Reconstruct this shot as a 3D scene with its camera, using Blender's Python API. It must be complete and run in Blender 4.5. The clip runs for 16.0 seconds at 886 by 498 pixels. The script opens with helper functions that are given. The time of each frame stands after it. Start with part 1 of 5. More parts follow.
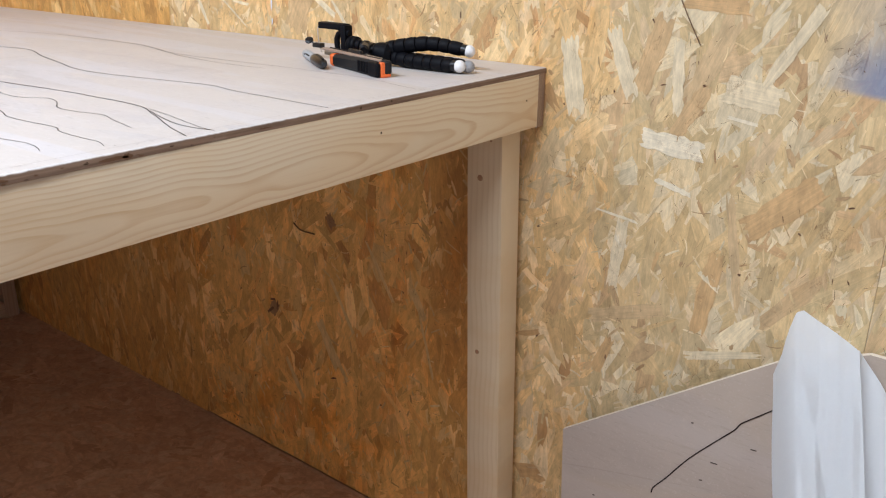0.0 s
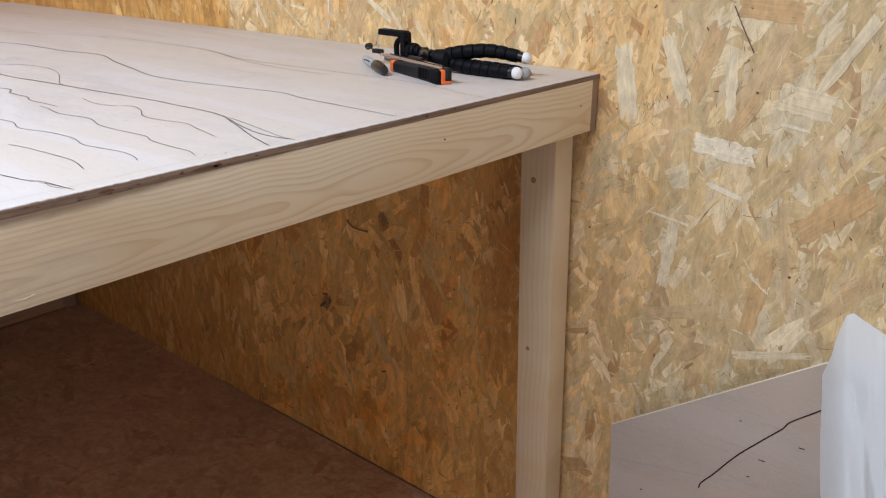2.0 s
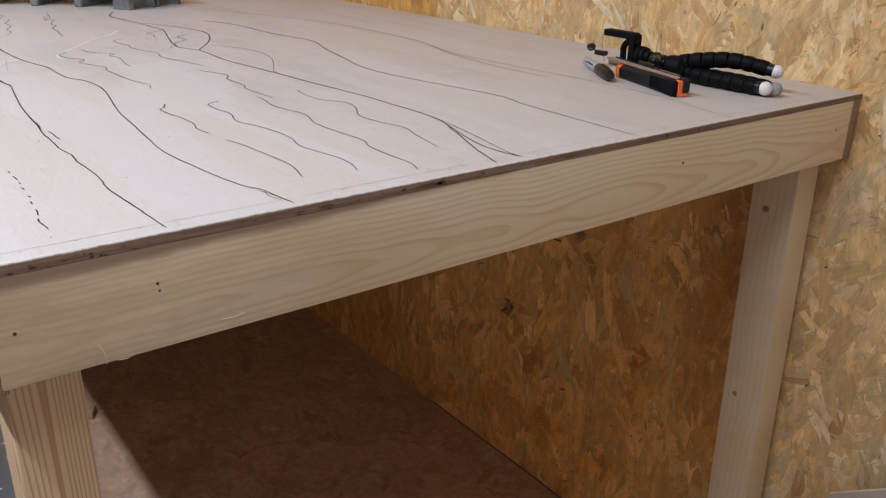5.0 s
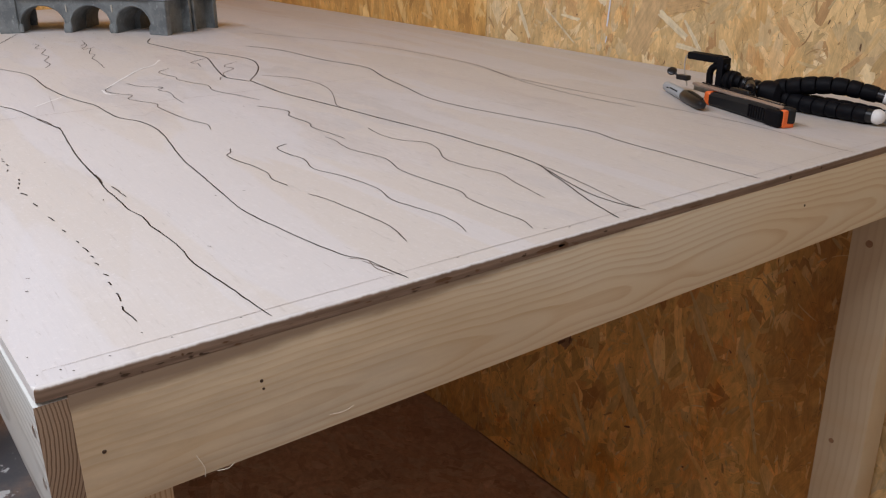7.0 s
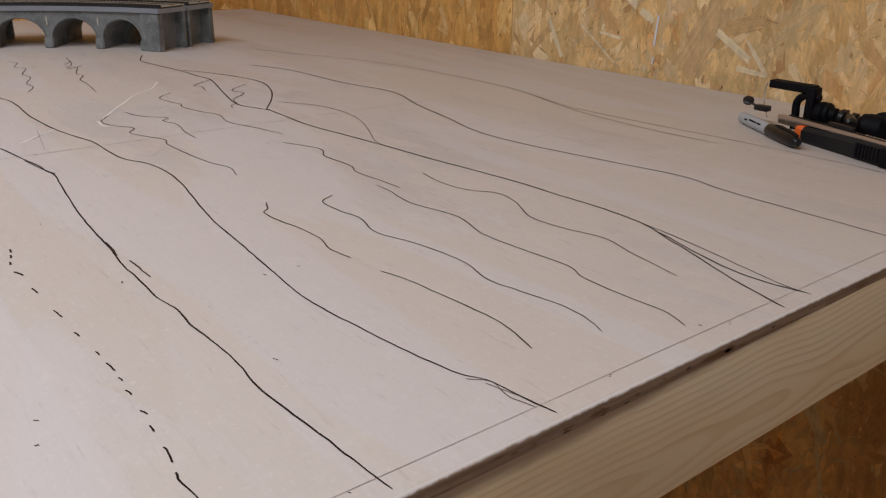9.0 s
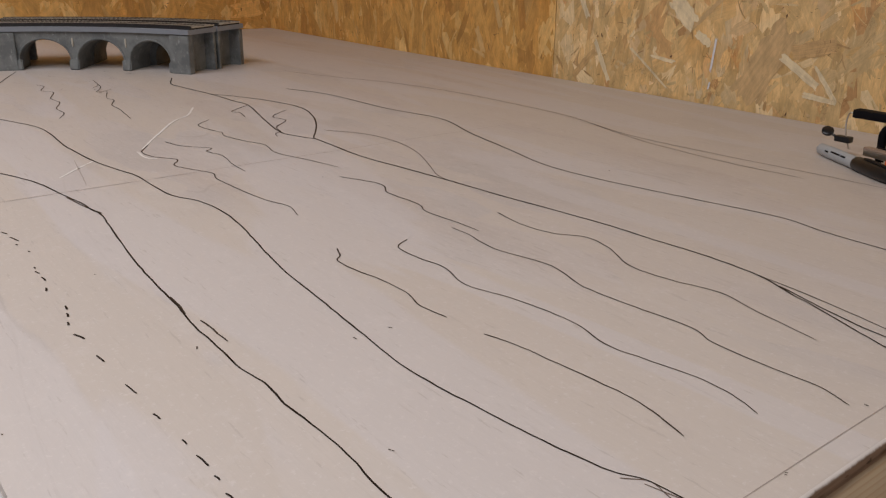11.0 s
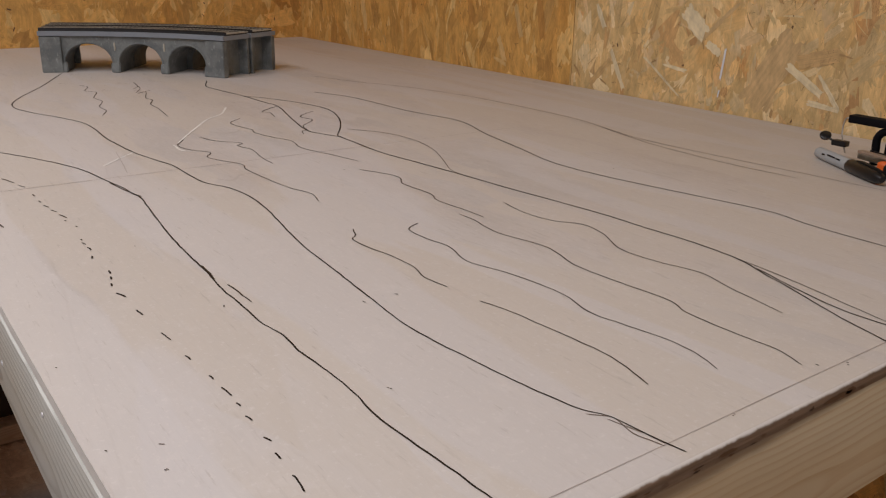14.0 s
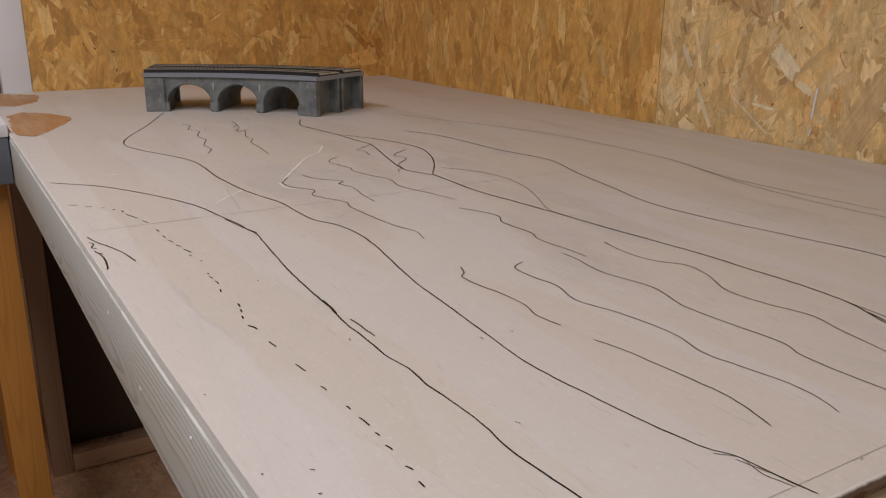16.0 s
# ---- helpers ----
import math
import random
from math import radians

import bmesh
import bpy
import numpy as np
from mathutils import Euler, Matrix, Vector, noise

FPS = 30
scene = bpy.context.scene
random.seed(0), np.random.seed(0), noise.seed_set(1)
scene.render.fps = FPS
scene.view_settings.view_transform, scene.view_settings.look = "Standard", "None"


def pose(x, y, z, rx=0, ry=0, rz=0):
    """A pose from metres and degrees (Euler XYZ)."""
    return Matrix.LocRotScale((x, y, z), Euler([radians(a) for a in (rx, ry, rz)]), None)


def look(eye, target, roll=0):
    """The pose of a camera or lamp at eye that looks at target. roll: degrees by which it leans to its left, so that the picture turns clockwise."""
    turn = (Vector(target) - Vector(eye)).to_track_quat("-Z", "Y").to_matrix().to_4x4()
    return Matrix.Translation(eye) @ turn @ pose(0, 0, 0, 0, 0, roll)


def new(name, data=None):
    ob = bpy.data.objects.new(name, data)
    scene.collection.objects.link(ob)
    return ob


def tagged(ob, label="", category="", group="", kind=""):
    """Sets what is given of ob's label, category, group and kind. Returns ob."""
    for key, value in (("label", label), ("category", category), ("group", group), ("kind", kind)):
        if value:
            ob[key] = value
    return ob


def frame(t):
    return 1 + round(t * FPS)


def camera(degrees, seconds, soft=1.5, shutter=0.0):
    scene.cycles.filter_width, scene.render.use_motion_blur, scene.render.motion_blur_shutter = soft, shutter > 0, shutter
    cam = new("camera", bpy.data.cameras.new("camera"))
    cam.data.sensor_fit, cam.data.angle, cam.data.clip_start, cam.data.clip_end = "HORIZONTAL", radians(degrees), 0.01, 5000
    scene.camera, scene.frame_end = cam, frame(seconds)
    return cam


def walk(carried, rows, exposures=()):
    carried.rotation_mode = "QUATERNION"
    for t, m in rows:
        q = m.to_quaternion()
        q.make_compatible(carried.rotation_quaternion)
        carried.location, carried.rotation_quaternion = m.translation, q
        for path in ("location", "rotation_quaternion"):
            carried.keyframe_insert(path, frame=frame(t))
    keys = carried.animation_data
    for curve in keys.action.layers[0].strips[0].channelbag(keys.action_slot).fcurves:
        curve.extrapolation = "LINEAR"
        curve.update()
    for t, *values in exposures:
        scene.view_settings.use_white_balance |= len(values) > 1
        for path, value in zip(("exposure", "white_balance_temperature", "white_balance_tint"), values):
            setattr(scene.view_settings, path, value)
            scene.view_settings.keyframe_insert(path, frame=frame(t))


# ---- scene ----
cam = camera(56.0, 16.0, soft=1.18)
PATH = [
    (0, (0.761, -1.242, 1.3), (-0.405, 0.228, 0.607), 0.5),
    (0.5, (0.794, -1.212, 1.286), (-0.383, 0.244, 0.584), -0.3),
    (1, (0.767, -1.251, 1.305), (-0.406, 0.205, 0.597), -0.3),
    (1.5, (0.761, -1.285, 1.319), (-0.417, 0.172, 0.617), 0.1),
    (2, (0.757, -1.3, 1.33), (-0.465, 0.115, 0.619), 0.1),
    (2.5, (0.752, -1.306, 1.332), (-0.507, 0.079, 0.626), 0.1),
    (3, (0.741, -1.309, 1.334), (-0.532, 0.064, 0.63), 0.5),
    (3.5, (0.711, -1.291, 1.336), (-0.65, -0.008, 0.625), 0.8),
    (4, (0.666, -1.267, 1.342), (-0.777, -0.087, 0.616), 0.8),
    (4.2, (0.653, -1.259, 1.334), (-0.798, -0.094, 0.602), 1.0),
    (6.3, (0.553, -1.284, 1.345), (-0.944, -0.193, 0.589), 0.9),
    (6.5, (0.534, -1.282, 1.346), (-0.962, -0.191, 0.588), 0.8),
    (7, (0.477, -1.276, 1.352), (-1.023, -0.173, 0.62), 0.1),
    (7.5, (0.409, -1.275, 1.348), (-1.087, -0.167, 0.618), 0.3),
    (8, (0.37, -1.272, 1.346), (-1.122, -0.156, 0.621), 0.3),
    (8.5, (0.326, -1.272, 1.347), (-1.147, -0.133, 0.618), 0.6),
    (9, (0.27, -1.255, 1.354), (-1.194, -0.098, 0.635), 0.6),
    (9.5, (0.216, -1.257, 1.353), (-1.249, -0.084, 0.663), 0.8),
    (9.7, (0.196, -1.262, 1.358), (-1.275, -0.088, 0.682), 0.8),
    (11.8, (0.16, -1.269, 1.357), (-1.33, -0.14, 0.646), 0.8),
    (12, (0.166, -1.27, 1.355), (-1.341, -0.163, 0.647), 0.7),
    (12.5, (0.211, -1.274, 1.361), (-1.296, -0.15, 0.678), 0.9),
    (13, (0.237, -1.258, 1.359), (-1.262, -0.11, 0.701), 0.9),
    (13.5, (0.248, -1.273, 1.357), (-1.251, -0.127, 0.693), 0.5),
    (14, (0.233, -1.296, 1.353), (-1.294, -0.183, 0.696), 1.1),
    (14.5, (0.227, -1.32, 1.36), (-1.329, -0.244, 0.71), 1.1),
    (15, (0.23, -1.334, 1.364), (-1.333, -0.246, 0.755), 1.4),
    (15.5, (0.233, -1.333, 1.366), (-1.359, -0.273, 0.784), 0.8),
    (16, (0.23, -1.345, 1.366), (-1.403, -0.348, 0.782), 0.4),
]
walk(cam, [(t, look(eye, target, roll)) for t, eye, target, roll in PATH],
     [(0.0, 1.07, 5340, 7.5), (1.5, 1.04, 5360, 7.5), (2.1, 0.83, 5400, 8.5), (3.5, 0.71, 5470, 9), (4.0, 0.55, 5540, 10), (7.0, 0.25, 5800, 12), (9.0, -0.19, 6180, 14), (16.0, -0.25, 6450, 14)])

# ---- light and exposure ----
world = bpy.data.worlds.new("world")
scene.world = world
world.use_nodes = True
world.node_tree.nodes["Background"].inputs[0].default_value = (0.75, 0.85, 1.0, 1)
world.node_tree.nodes["Background"].inputs[1].default_value = 0.05


def tube(name, at, length, watts, colour):
    """A fluorescent tube on the ceiling, running along x."""
    d = bpy.data.lights.new(name, "AREA")
    d.shape, d.size, d.size_y, d.energy, d.color = "RECTANGLE", length, 0.06, watts, colour
    ob = new(name, d)
    ob.matrix_world = pose(*at)
    return ob


tube("tube_light", (-1.25, -2.0, 2.86), 1.5, 25, (1.0, 0.985, 0.96))
tube("tube_light", (0.25, -2.0, 2.86), 1.5, 29, (1.0, 0.985, 0.96))
# daylight from the window in the east wall
d = bpy.data.lights.new("window_light", "AREA")
d.shape, d.size, d.size_y, d.energy, d.color = "RECTANGLE", 1.1, 1.1, 9.5, (1.0, 0.97, 0.92)
new("window_light", d).matrix_world = look((3.19, -2.0, 1.55), (0.0, -2.0, 1.55))


# ---- materials ----
def nodes(name, rough=0.6, metal=0.0):
    m = bpy.data.materials.new(name)
    m.use_nodes = True
    b = m.node_tree.nodes["Principled BSDF"]
    b.inputs["Roughness"].default_value, b.inputs["Metallic"].default_value = rough, metal
    return m, m.node_tree, b


def add(tree, kind, **values):
    n = tree.nodes.new(kind)
    for k, v in values.items():
        if k in n.inputs:
            n.inputs[k].default_value = v
    return n


def ramp(tree, source, stops):
    n = tree.nodes.new("ShaderNodeValToRGB")
    e = n.color_ramp.elements
    while len(e) < len(stops):
        e.new(0.5)
    for el, (p, c) in zip(e, stops):
        el.position, el.color = p, (*c, 1)
    tree.links.new(source, n.inputs[0])
    return n.outputs[0]


def calc(tree, op, a, b=0.0, c=0.0, clamp=False):
    n = tree.nodes.new("ShaderNodeMath")
    n.operation, n.use_clamp = op, clamp
    for i, v in enumerate((a, b, c)):
        if isinstance(v, (int, float)):
            n.inputs[i].default_value = v
        else:
            tree.links.new(v, n.inputs[i])
    return n.outputs[0]


def mixed(tree, factor, a, b, mode="MIX"):
    n = tree.nodes.new("ShaderNodeMix")
    n.data_type, n.blend_type = "RGBA", mode
    for i, v in ((0, factor), (6, a), (7, b)):
        if isinstance(v, (int, float)):
            n.inputs[i].default_value = v
        elif isinstance(v, tuple):
            n.inputs[i].default_value = (*v, 1)
        else:
            tree.links.new(v, n.inputs[i])
    return n.outputs[2]


def grain(tree, scale, size=1.0, detail=4.0, rough=0.55, distort=0.0, source="Object"):
    """A noise, stretched by the three scales."""
    co = tree.nodes.new("ShaderNodeTexCoord")
    mp = add(tree, "ShaderNodeMapping", Scale=scale)
    no = add(tree, "ShaderNodeTexNoise", Scale=size, Detail=detail, Roughness=rough, Distortion=distort)
    tree.links.new(co.outputs[source], mp.inputs[0])
    tree.links.new(mp.outputs[0], no.inputs["Vector"])
    return no.outputs[0]


def bump(tree, shader, height, strength, distance=0.001):
    n = add(tree, "ShaderNodeBump", Strength=strength, Distance=distance)
    tree.links.new(height, n.inputs["Height"])
    tree.links.new(n.outputs[0], shader.inputs["Normal"])


def xyz(tree):
    co, sp = tree.nodes.new("ShaderNodeTexCoord"), tree.nodes.new("ShaderNodeSeparateXYZ")
    tree.links.new(co.outputs["Object"], sp.inputs[0])
    return sp.outputs


def add_pair(tree, a, b):
    """Two values as the first two parts of a vector."""
    n = tree.nodes.new("ShaderNodeCombineXYZ")
    tree.links.new(a, n.inputs[0])
    tree.links.new(b, n.inputs[1])
    return n.outputs[0]


def step(tree, value, lo, hi):
    n = add(tree, "ShaderNodeMapRange", **{"From Min": lo, "From Max": hi})
    n.interpolation_type = "SMOOTHSTEP"
    tree.links.new(value, n.inputs[0])
    return n.outputs[0]


def osb(name, stops, spray=False, grime=False, warm=0.0, vary=0.24, lined=0.5):
    """Flakes of wood pressed into a board: every flake has its own tint and grain."""
    m, t, b = nodes(name, 0.62)
    geo = t.nodes.new("ShaderNodeNewGeometry")
    tint = ramp(t, geo.outputs["Random Per Island"], stops)
    wn = t.nodes.new("ShaderNodeTexWhiteNoise")
    wn.noise_dimensions = "1D"
    t.links.new(geo.outputs["Random Per Island"], wn.inputs["W"])
    val = calc(t, "MULTIPLY_ADD", wn.outputs[0], vary, 0.98 - vary * 0.5)
    fibre = grain(t, (9, 170, 1), 1.0, 6, 0.72, 1.6, "UV")
    blotch = grain(t, (1, 1, 1), 5.0, 3)
    k = calc(t, "MULTIPLY", val, calc(t, "MULTIPLY_ADD", fibre, 0.78, 0.61))
    k = calc(t, "MULTIPLY", k, calc(t, "MULTIPLY_ADD", blotch, 0.35, 0.82))
    speck = grain(t, (1, 1, 0.45), 55.0, 5, 0.7)
    k = calc(t, "MULTIPLY", k, calc(t, "MULTIPLY_ADD", step(t, speck, 0.30, 0.72), 0.32, 0.82))
    comb = t.nodes.new("ShaderNodeCombineColor")
    for i in range(3):
        t.links.new(k, comb.inputs[i])
    col = mixed(t, 1.0, tint, comb.outputs[0], "MULTIPLY")
    # dark pores drawn out along each flake
    pore = step(t, grain(t, (16, 420, 1), 1.0, 5, 0.7, 0.6, "UV"), 0.585, 0.66)
    some = step(t, wn.outputs[0], 0.25, 0.80)
    col = mixed(t, calc(t, "MULTIPLY", calc(t, "MULTIPLY", pore, some), lined), col, mixed(t, 1.0, col, (0.66, 0.53, 0.38), "MULTIPLY"))
    # fine cracks and lifted fibres, gathered in places
    fine = grain(t, (1, 1, 0.6), 62.0, 7, 0.68, 1.2)
    line = calc(t, "SUBTRACT", 1.0, step(t, calc(t, "ABSOLUTE", calc(t, "SUBTRACT", fine, 0.5)), 0.004, 0.022))
    where = step(t, grain(t, (1, 1, 0.8), 17.0, 4, 0.6), 0.52, 0.66)
    crack = calc(t, "MULTIPLY", line, where)
    col = mixed(t, calc(t, "MULTIPLY", crack, 0.62), col, mixed(t, 1.0, col, (0.50, 0.38, 0.26), "MULTIPLY"))
    if warm:
        # heartwood lies in patches through the board
        patch = step(t, grain(t, (1, 1, 0.7), 4.5, 4, 0.6, 0.6), 0.50, 0.66)
        col = mixed(t, calc(t, "MULTIPLY", patch, warm), col, mixed(t, 1.0, col, (1.0, 0.80, 0.52), "MULTIPLY"))
    if spray:
        # overspray of grey-blue paint with a masked lower edge
        x, y, z = xyz(t)
        edge = step(t, calc(t, "ADD", z, calc(t, "MULTIPLY", x, 0.11)), 1.158, 1.170)
        haze = calc(t, "MULTIPLY", edge, step(t, calc(t, "ADD", x, calc(t, "MULTIPLY", blotch, 0.2)), 0.50, 0.68))
        masked = calc(t, "SUBTRACT", 1.0, step(t, calc(t, "MULTIPLY_ADD", speck, 0.006, x), 0.538, 0.544))
        haze = calc(t, "MULTIPLY", haze, masked)
        col = mixed(t, calc(t, "MULTIPLY", haze, 0.55), col, (0.41, 0.40, 0.41))
        low = calc(t, "SUBTRACT", 1.0, step(t, z, 1.13, 1.20))
        blue = calc(t, "MULTIPLY", calc(t, "MULTIPLY", masked, calc(t, "MULTIPLY", edge, low)), step(t, x, 0.43, 0.53))
        col = mixed(t, calc(t, "MULTIPLY", blue, 0.75), col, (0.20, 0.255, 0.40))
    if grime:
        # trodden dirt, and splashes of white paint near the bench's open side
        dirt = grain(t, (1, 1, 1), 2.2, 6, 0.6)
        col = mixed(t, calc(t, "MULTIPLY", step(t, dirt, 0.3, 0.7), 0.35), col, (0.31, 0.205, 0.15))
        x, y, z = xyz(t)
        splash = grain(t, (1, 1, 1), 13.0, 5, 0.6)
        zone = calc(t, "SUBTRACT", 1.0, step(t, y, -1.05, -0.70))
        worn = calc(t, "MULTIPLY", calc(t, "MULTIPLY", zone, step(t, x, -1.98, -1.82)), step(t, grain(t, (1, 1, 1), 6.0, 5, 0.6), 0.30, 0.55))
        col = mixed(t, calc(t, "MULTIPLY", worn, 0.75), col, (0.27, 0.26, 0.245))
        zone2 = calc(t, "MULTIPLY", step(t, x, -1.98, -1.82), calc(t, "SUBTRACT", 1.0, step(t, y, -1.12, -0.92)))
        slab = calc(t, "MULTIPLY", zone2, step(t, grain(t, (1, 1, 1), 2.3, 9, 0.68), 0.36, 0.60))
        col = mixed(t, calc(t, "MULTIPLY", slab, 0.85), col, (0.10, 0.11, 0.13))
        col = mixed(t, calc(t, "MULTIPLY", zone2, step(t, splash, 0.585, 0.61)), col, (0.75, 0.75, 0.74))
    t.links.new(col, b.inputs["Base Color"])
    bump(t, b, calc(t, "SUBTRACT", calc(t, "ADD", fibre, calc(t, "MULTIPLY", fine, 0.8)), crack), 0.40, 0.0010)
    return m


def pine(name, axis, light, dark, rings=42.0, rough=0.55, across=8.0, streak=0.5, off=0.0):
    """Planed softwood, its growth rings drawn out along one axis."""
    m, t, b = nodes(name, rough)
    sc, fine, fib = [across] * 3, [45.0] * 3, [520.0] * 3
    sc[axis], fine[axis], fib[axis] = 0.40, 3.0, 9.0
    co = t.nodes.new("ShaderNodeTexCoord")
    mp = add(t, "ShaderNodeMapping", Scale=sc, Location=(off, off * 0.7, off * 1.3))
    no = add(t, "ShaderNodeTexNoise", Scale=1.0, Detail=1.0, Roughness=0.35)
    t.links.new(co.outputs["Object"], mp.inputs[0])
    t.links.new(mp.outputs[0], no.inputs["Vector"])
    ring = calc(t, "FRACT", calc(t, "MULTIPLY_ADD", no.outputs[0], rings, calc(t, "MULTIPLY", grain(t, fine, 1.0, 3), 0.30)))
    late = calc(t, "MULTIPLY", step(t, ring, 0.45, 0.88), calc(t, "SUBTRACT", 1.0, step(t, ring, 0.88, 1.0)))
    fibre = grain(t, fib, 1.0, 4, 0.65)
    f = calc(t, "MULTIPLY", late, calc(t, "MULTIPLY_ADD", fibre, 0.9, streak - 0.3), clamp=True)
    col = mixed(t, f, light, dark)
    col = mixed(t, calc(t, "MULTIPLY", step(t, fibre, 0.5, 0.8), 0.18), col, tuple(c * 0.7 for c in dark))
    tone = grain(t, (1, 1, 1), 4.0, 3)
    col = mixed(t, calc(t, "MULTIPLY", step(t, tone, 0.35, 0.75), 0.2), col, tuple(c * 0.78 for c in light))
    t.links.new(col, b.inputs["Base Color"])
    bump(t, b, calc(t, "ADD", fibre, late), 0.18, 0.0006)
    return m


def plank(name, axis, cross, centre, light, dark, depth=0.03, slope=0.10, wander=0.05, spacing=0.0046, force=0.55, rough=0.58, grimy_shaded=False, mellow=0.5, relief=0.10):
    """Flat-sawn softwood: the growth rings of one trunk, cut by the board's face into nested arches."""
    m, t, b = nodes(name, rough)
    p = xyz(t)
    sl, fib = [0.01] * 3, [480.0] * 3
    sl[axis], fib[axis] = 2.6, 8.0
    d = calc(t, "MULTIPLY_ADD", p[axis], slope, depth)
    d = calc(t, "ADD", d, calc(t, "MULTIPLY_ADD", grain(t, sl, 1.0, 2), wander * 2, -wander))
    c = calc(t, "ADD", calc(t, "SUBTRACT", p[cross], centre), calc(t, "MULTIPLY_ADD", grain(t, [v * 1.9 for v in sl], 1.0, 2), 0.016, -0.008))
    r = calc(t, "SQRT", calc(t, "ADD", calc(t, "MULTIPLY", d, d), calc(t, "MULTIPLY", c, c)))
    wave = [16.0] * 3
    wave[axis] = 5.0
    r = calc(t, "ADD", r, calc(t, "MULTIPLY", grain(t, wave, 1.0, 3), 0.007))
    ring = calc(t, "FRACT", calc(t, "DIVIDE", r, spacing))
    late = calc(t, "MULTIPLY", step(t, ring, 0.40, 0.88), calc(t, "SUBTRACT", 1.0, step(t, ring, 0.90, 1.0)))
    fibre = grain(t, fib, 1.0, 4, 0.65)
    year = grain(t, wave, 2.2, 2)
    f = calc(t, "MULTIPLY", late, calc(t, "MULTIPLY", calc(t, "MULTIPLY_ADD", fibre, 0.8, 0.45), calc(t, "MULTIPLY_ADD", year, 1.4 * force, 0.1)), clamp=True)
    col = mixed(t, f, light, dark)
    col = mixed(t, calc(t, "MULTIPLY", step(t, fibre, 0.5, 0.8), 0.12), col, tuple(v * 0.75 for v in dark))
    tone = grain(t, (3, 3, 8), 1.0, 3)
    col = mixed(t, calc(t, "MULTIPLY", step(t, tone, 0.44, 0.68), mellow), col, tuple(v * w for v, w in zip(light, (0.92, 0.80, 0.64))))
    wide = grain(t, wave, 0.6, 2, 0.4)
    heart = calc(t, "MULTIPLY", step(t, calc(t, "SUBTRACT", 0.09, r), 0.0, 0.06), step(t, wide, 0.42, 0.62))
    col = mixed(t, calc(t, "MULTIPLY", heart, 0.30), col, mixed(t, 1.0, col, (0.96, 0.80, 0.56), "MULTIPLY"))
    if grimy_shaded:
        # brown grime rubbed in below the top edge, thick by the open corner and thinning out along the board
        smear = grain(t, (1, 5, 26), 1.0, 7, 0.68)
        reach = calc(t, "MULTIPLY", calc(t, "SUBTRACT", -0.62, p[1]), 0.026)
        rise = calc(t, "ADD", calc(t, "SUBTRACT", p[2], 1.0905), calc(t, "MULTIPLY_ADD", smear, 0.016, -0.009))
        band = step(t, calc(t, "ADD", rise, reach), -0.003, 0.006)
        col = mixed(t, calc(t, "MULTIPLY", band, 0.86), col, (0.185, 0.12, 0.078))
        # shade by the open corner, put into the colour as a wider brown tone
        corner_shade = calc(t, "MULTIPLY", calc(t, "SUBTRACT", 1.0, step(t, p[1], -1.20, -0.62)), step(t, smear, 0.25, 0.70))
        col = mixed(t, calc(t, "MULTIPLY", corner_shade, 0.50), col, (0.34, 0.235, 0.15))
    t.links.new(col, b.inputs["Base Color"])
    bump(t, b, calc(t, "MULTIPLY_ADD", late, 0.25 + relief, fibre), relief, 0.0005)
    return m


def plain(name, colour, rough=0.5, metal=0.0, vary=0.15, scale=40.0, bumps=0.1):
    """Paint, plastic, rubber or metal with a little unevenness."""
    m, t, b = nodes(name, rough, metal)
    n = grain(t, (1, 1, 1), scale, 5, 0.6)
    w = grain(t, (1, 1, 1), scale * 0.13, 3)
    f = calc(t, "MULTIPLY_ADD", n, 0.6, calc(t, "MULTIPLY", w, 0.4))
    t.links.new(mixed(t, f, tuple(c * (1 - vary) for c in colour), tuple(min(1, c * (1 + vary)) for c in colour)), b.inputs["Base Color"])
    t.links.new(calc(t, "MULTIPLY_ADD", n, 0.25, rough - 0.12), b.inputs["Roughness"])
    if bumps:
        bump(t, b, n, bumps, 0.001)
    return m


STRAW = [(0.0, (0.616, 0.441, 0.209)), (0.25, (0.678, 0.512, 0.264)), (0.5, (0.630, 0.468, 0.230)), (0.64, (0.704, 0.559, 0.325)), (0.74, (0.780, 0.648, 0.409)), (0.84, (0.771, 0.633, 0.398)),
         (0.92, (0.644, 0.456, 0.238)), (1.0, (0.552, 0.359, 0.174))]
AMBER = [(0.0, (0.577, 0.313, 0.084)), (0.35, (0.688, 0.389, 0.109)), (0.6, (0.622, 0.335, 0.084)), (0.8, (0.777, 0.486, 0.167)), (0.9, (0.821, 0.551, 0.217)),
         (0.95, (0.522, 0.281, 0.076)), (1.0, (0.477, 0.248, 0.066))]
BROWN = [(0.0, (0.520, 0.294, 0.172)), (0.4, (0.600, 0.356, 0.215)), (0.7, (0.550, 0.320, 0.191)), (0.9, (0.640, 0.409, 0.254)), (1.0, (0.430, 0.231, 0.125))]
HONEY = [(0.0, (0.705, 0.465, 0.196)), (0.25, (0.775, 0.540, 0.248)), (0.5, (0.715, 0.485, 0.210)), (0.70, (0.790, 0.574, 0.290)), (0.82, (0.860, 0.675, 0.396)),
         (0.93, (0.660, 0.410, 0.175)), (1.0, (0.560, 0.320, 0.132))]
osb_honey = osb("osb_honey", HONEY, warm=0.55, vary=0.36)
# HONEY again, with the shade under the bench mixed into its colour
HONEY_SHADED = [(p, (c[0] * 1.04, c[1] * 0.88, c[2] * 0.56)) for p, c in HONEY]
osb_honey_shaded = osb("osb_honey_shaded", HONEY_SHADED, warm=1.0, vary=0.46)
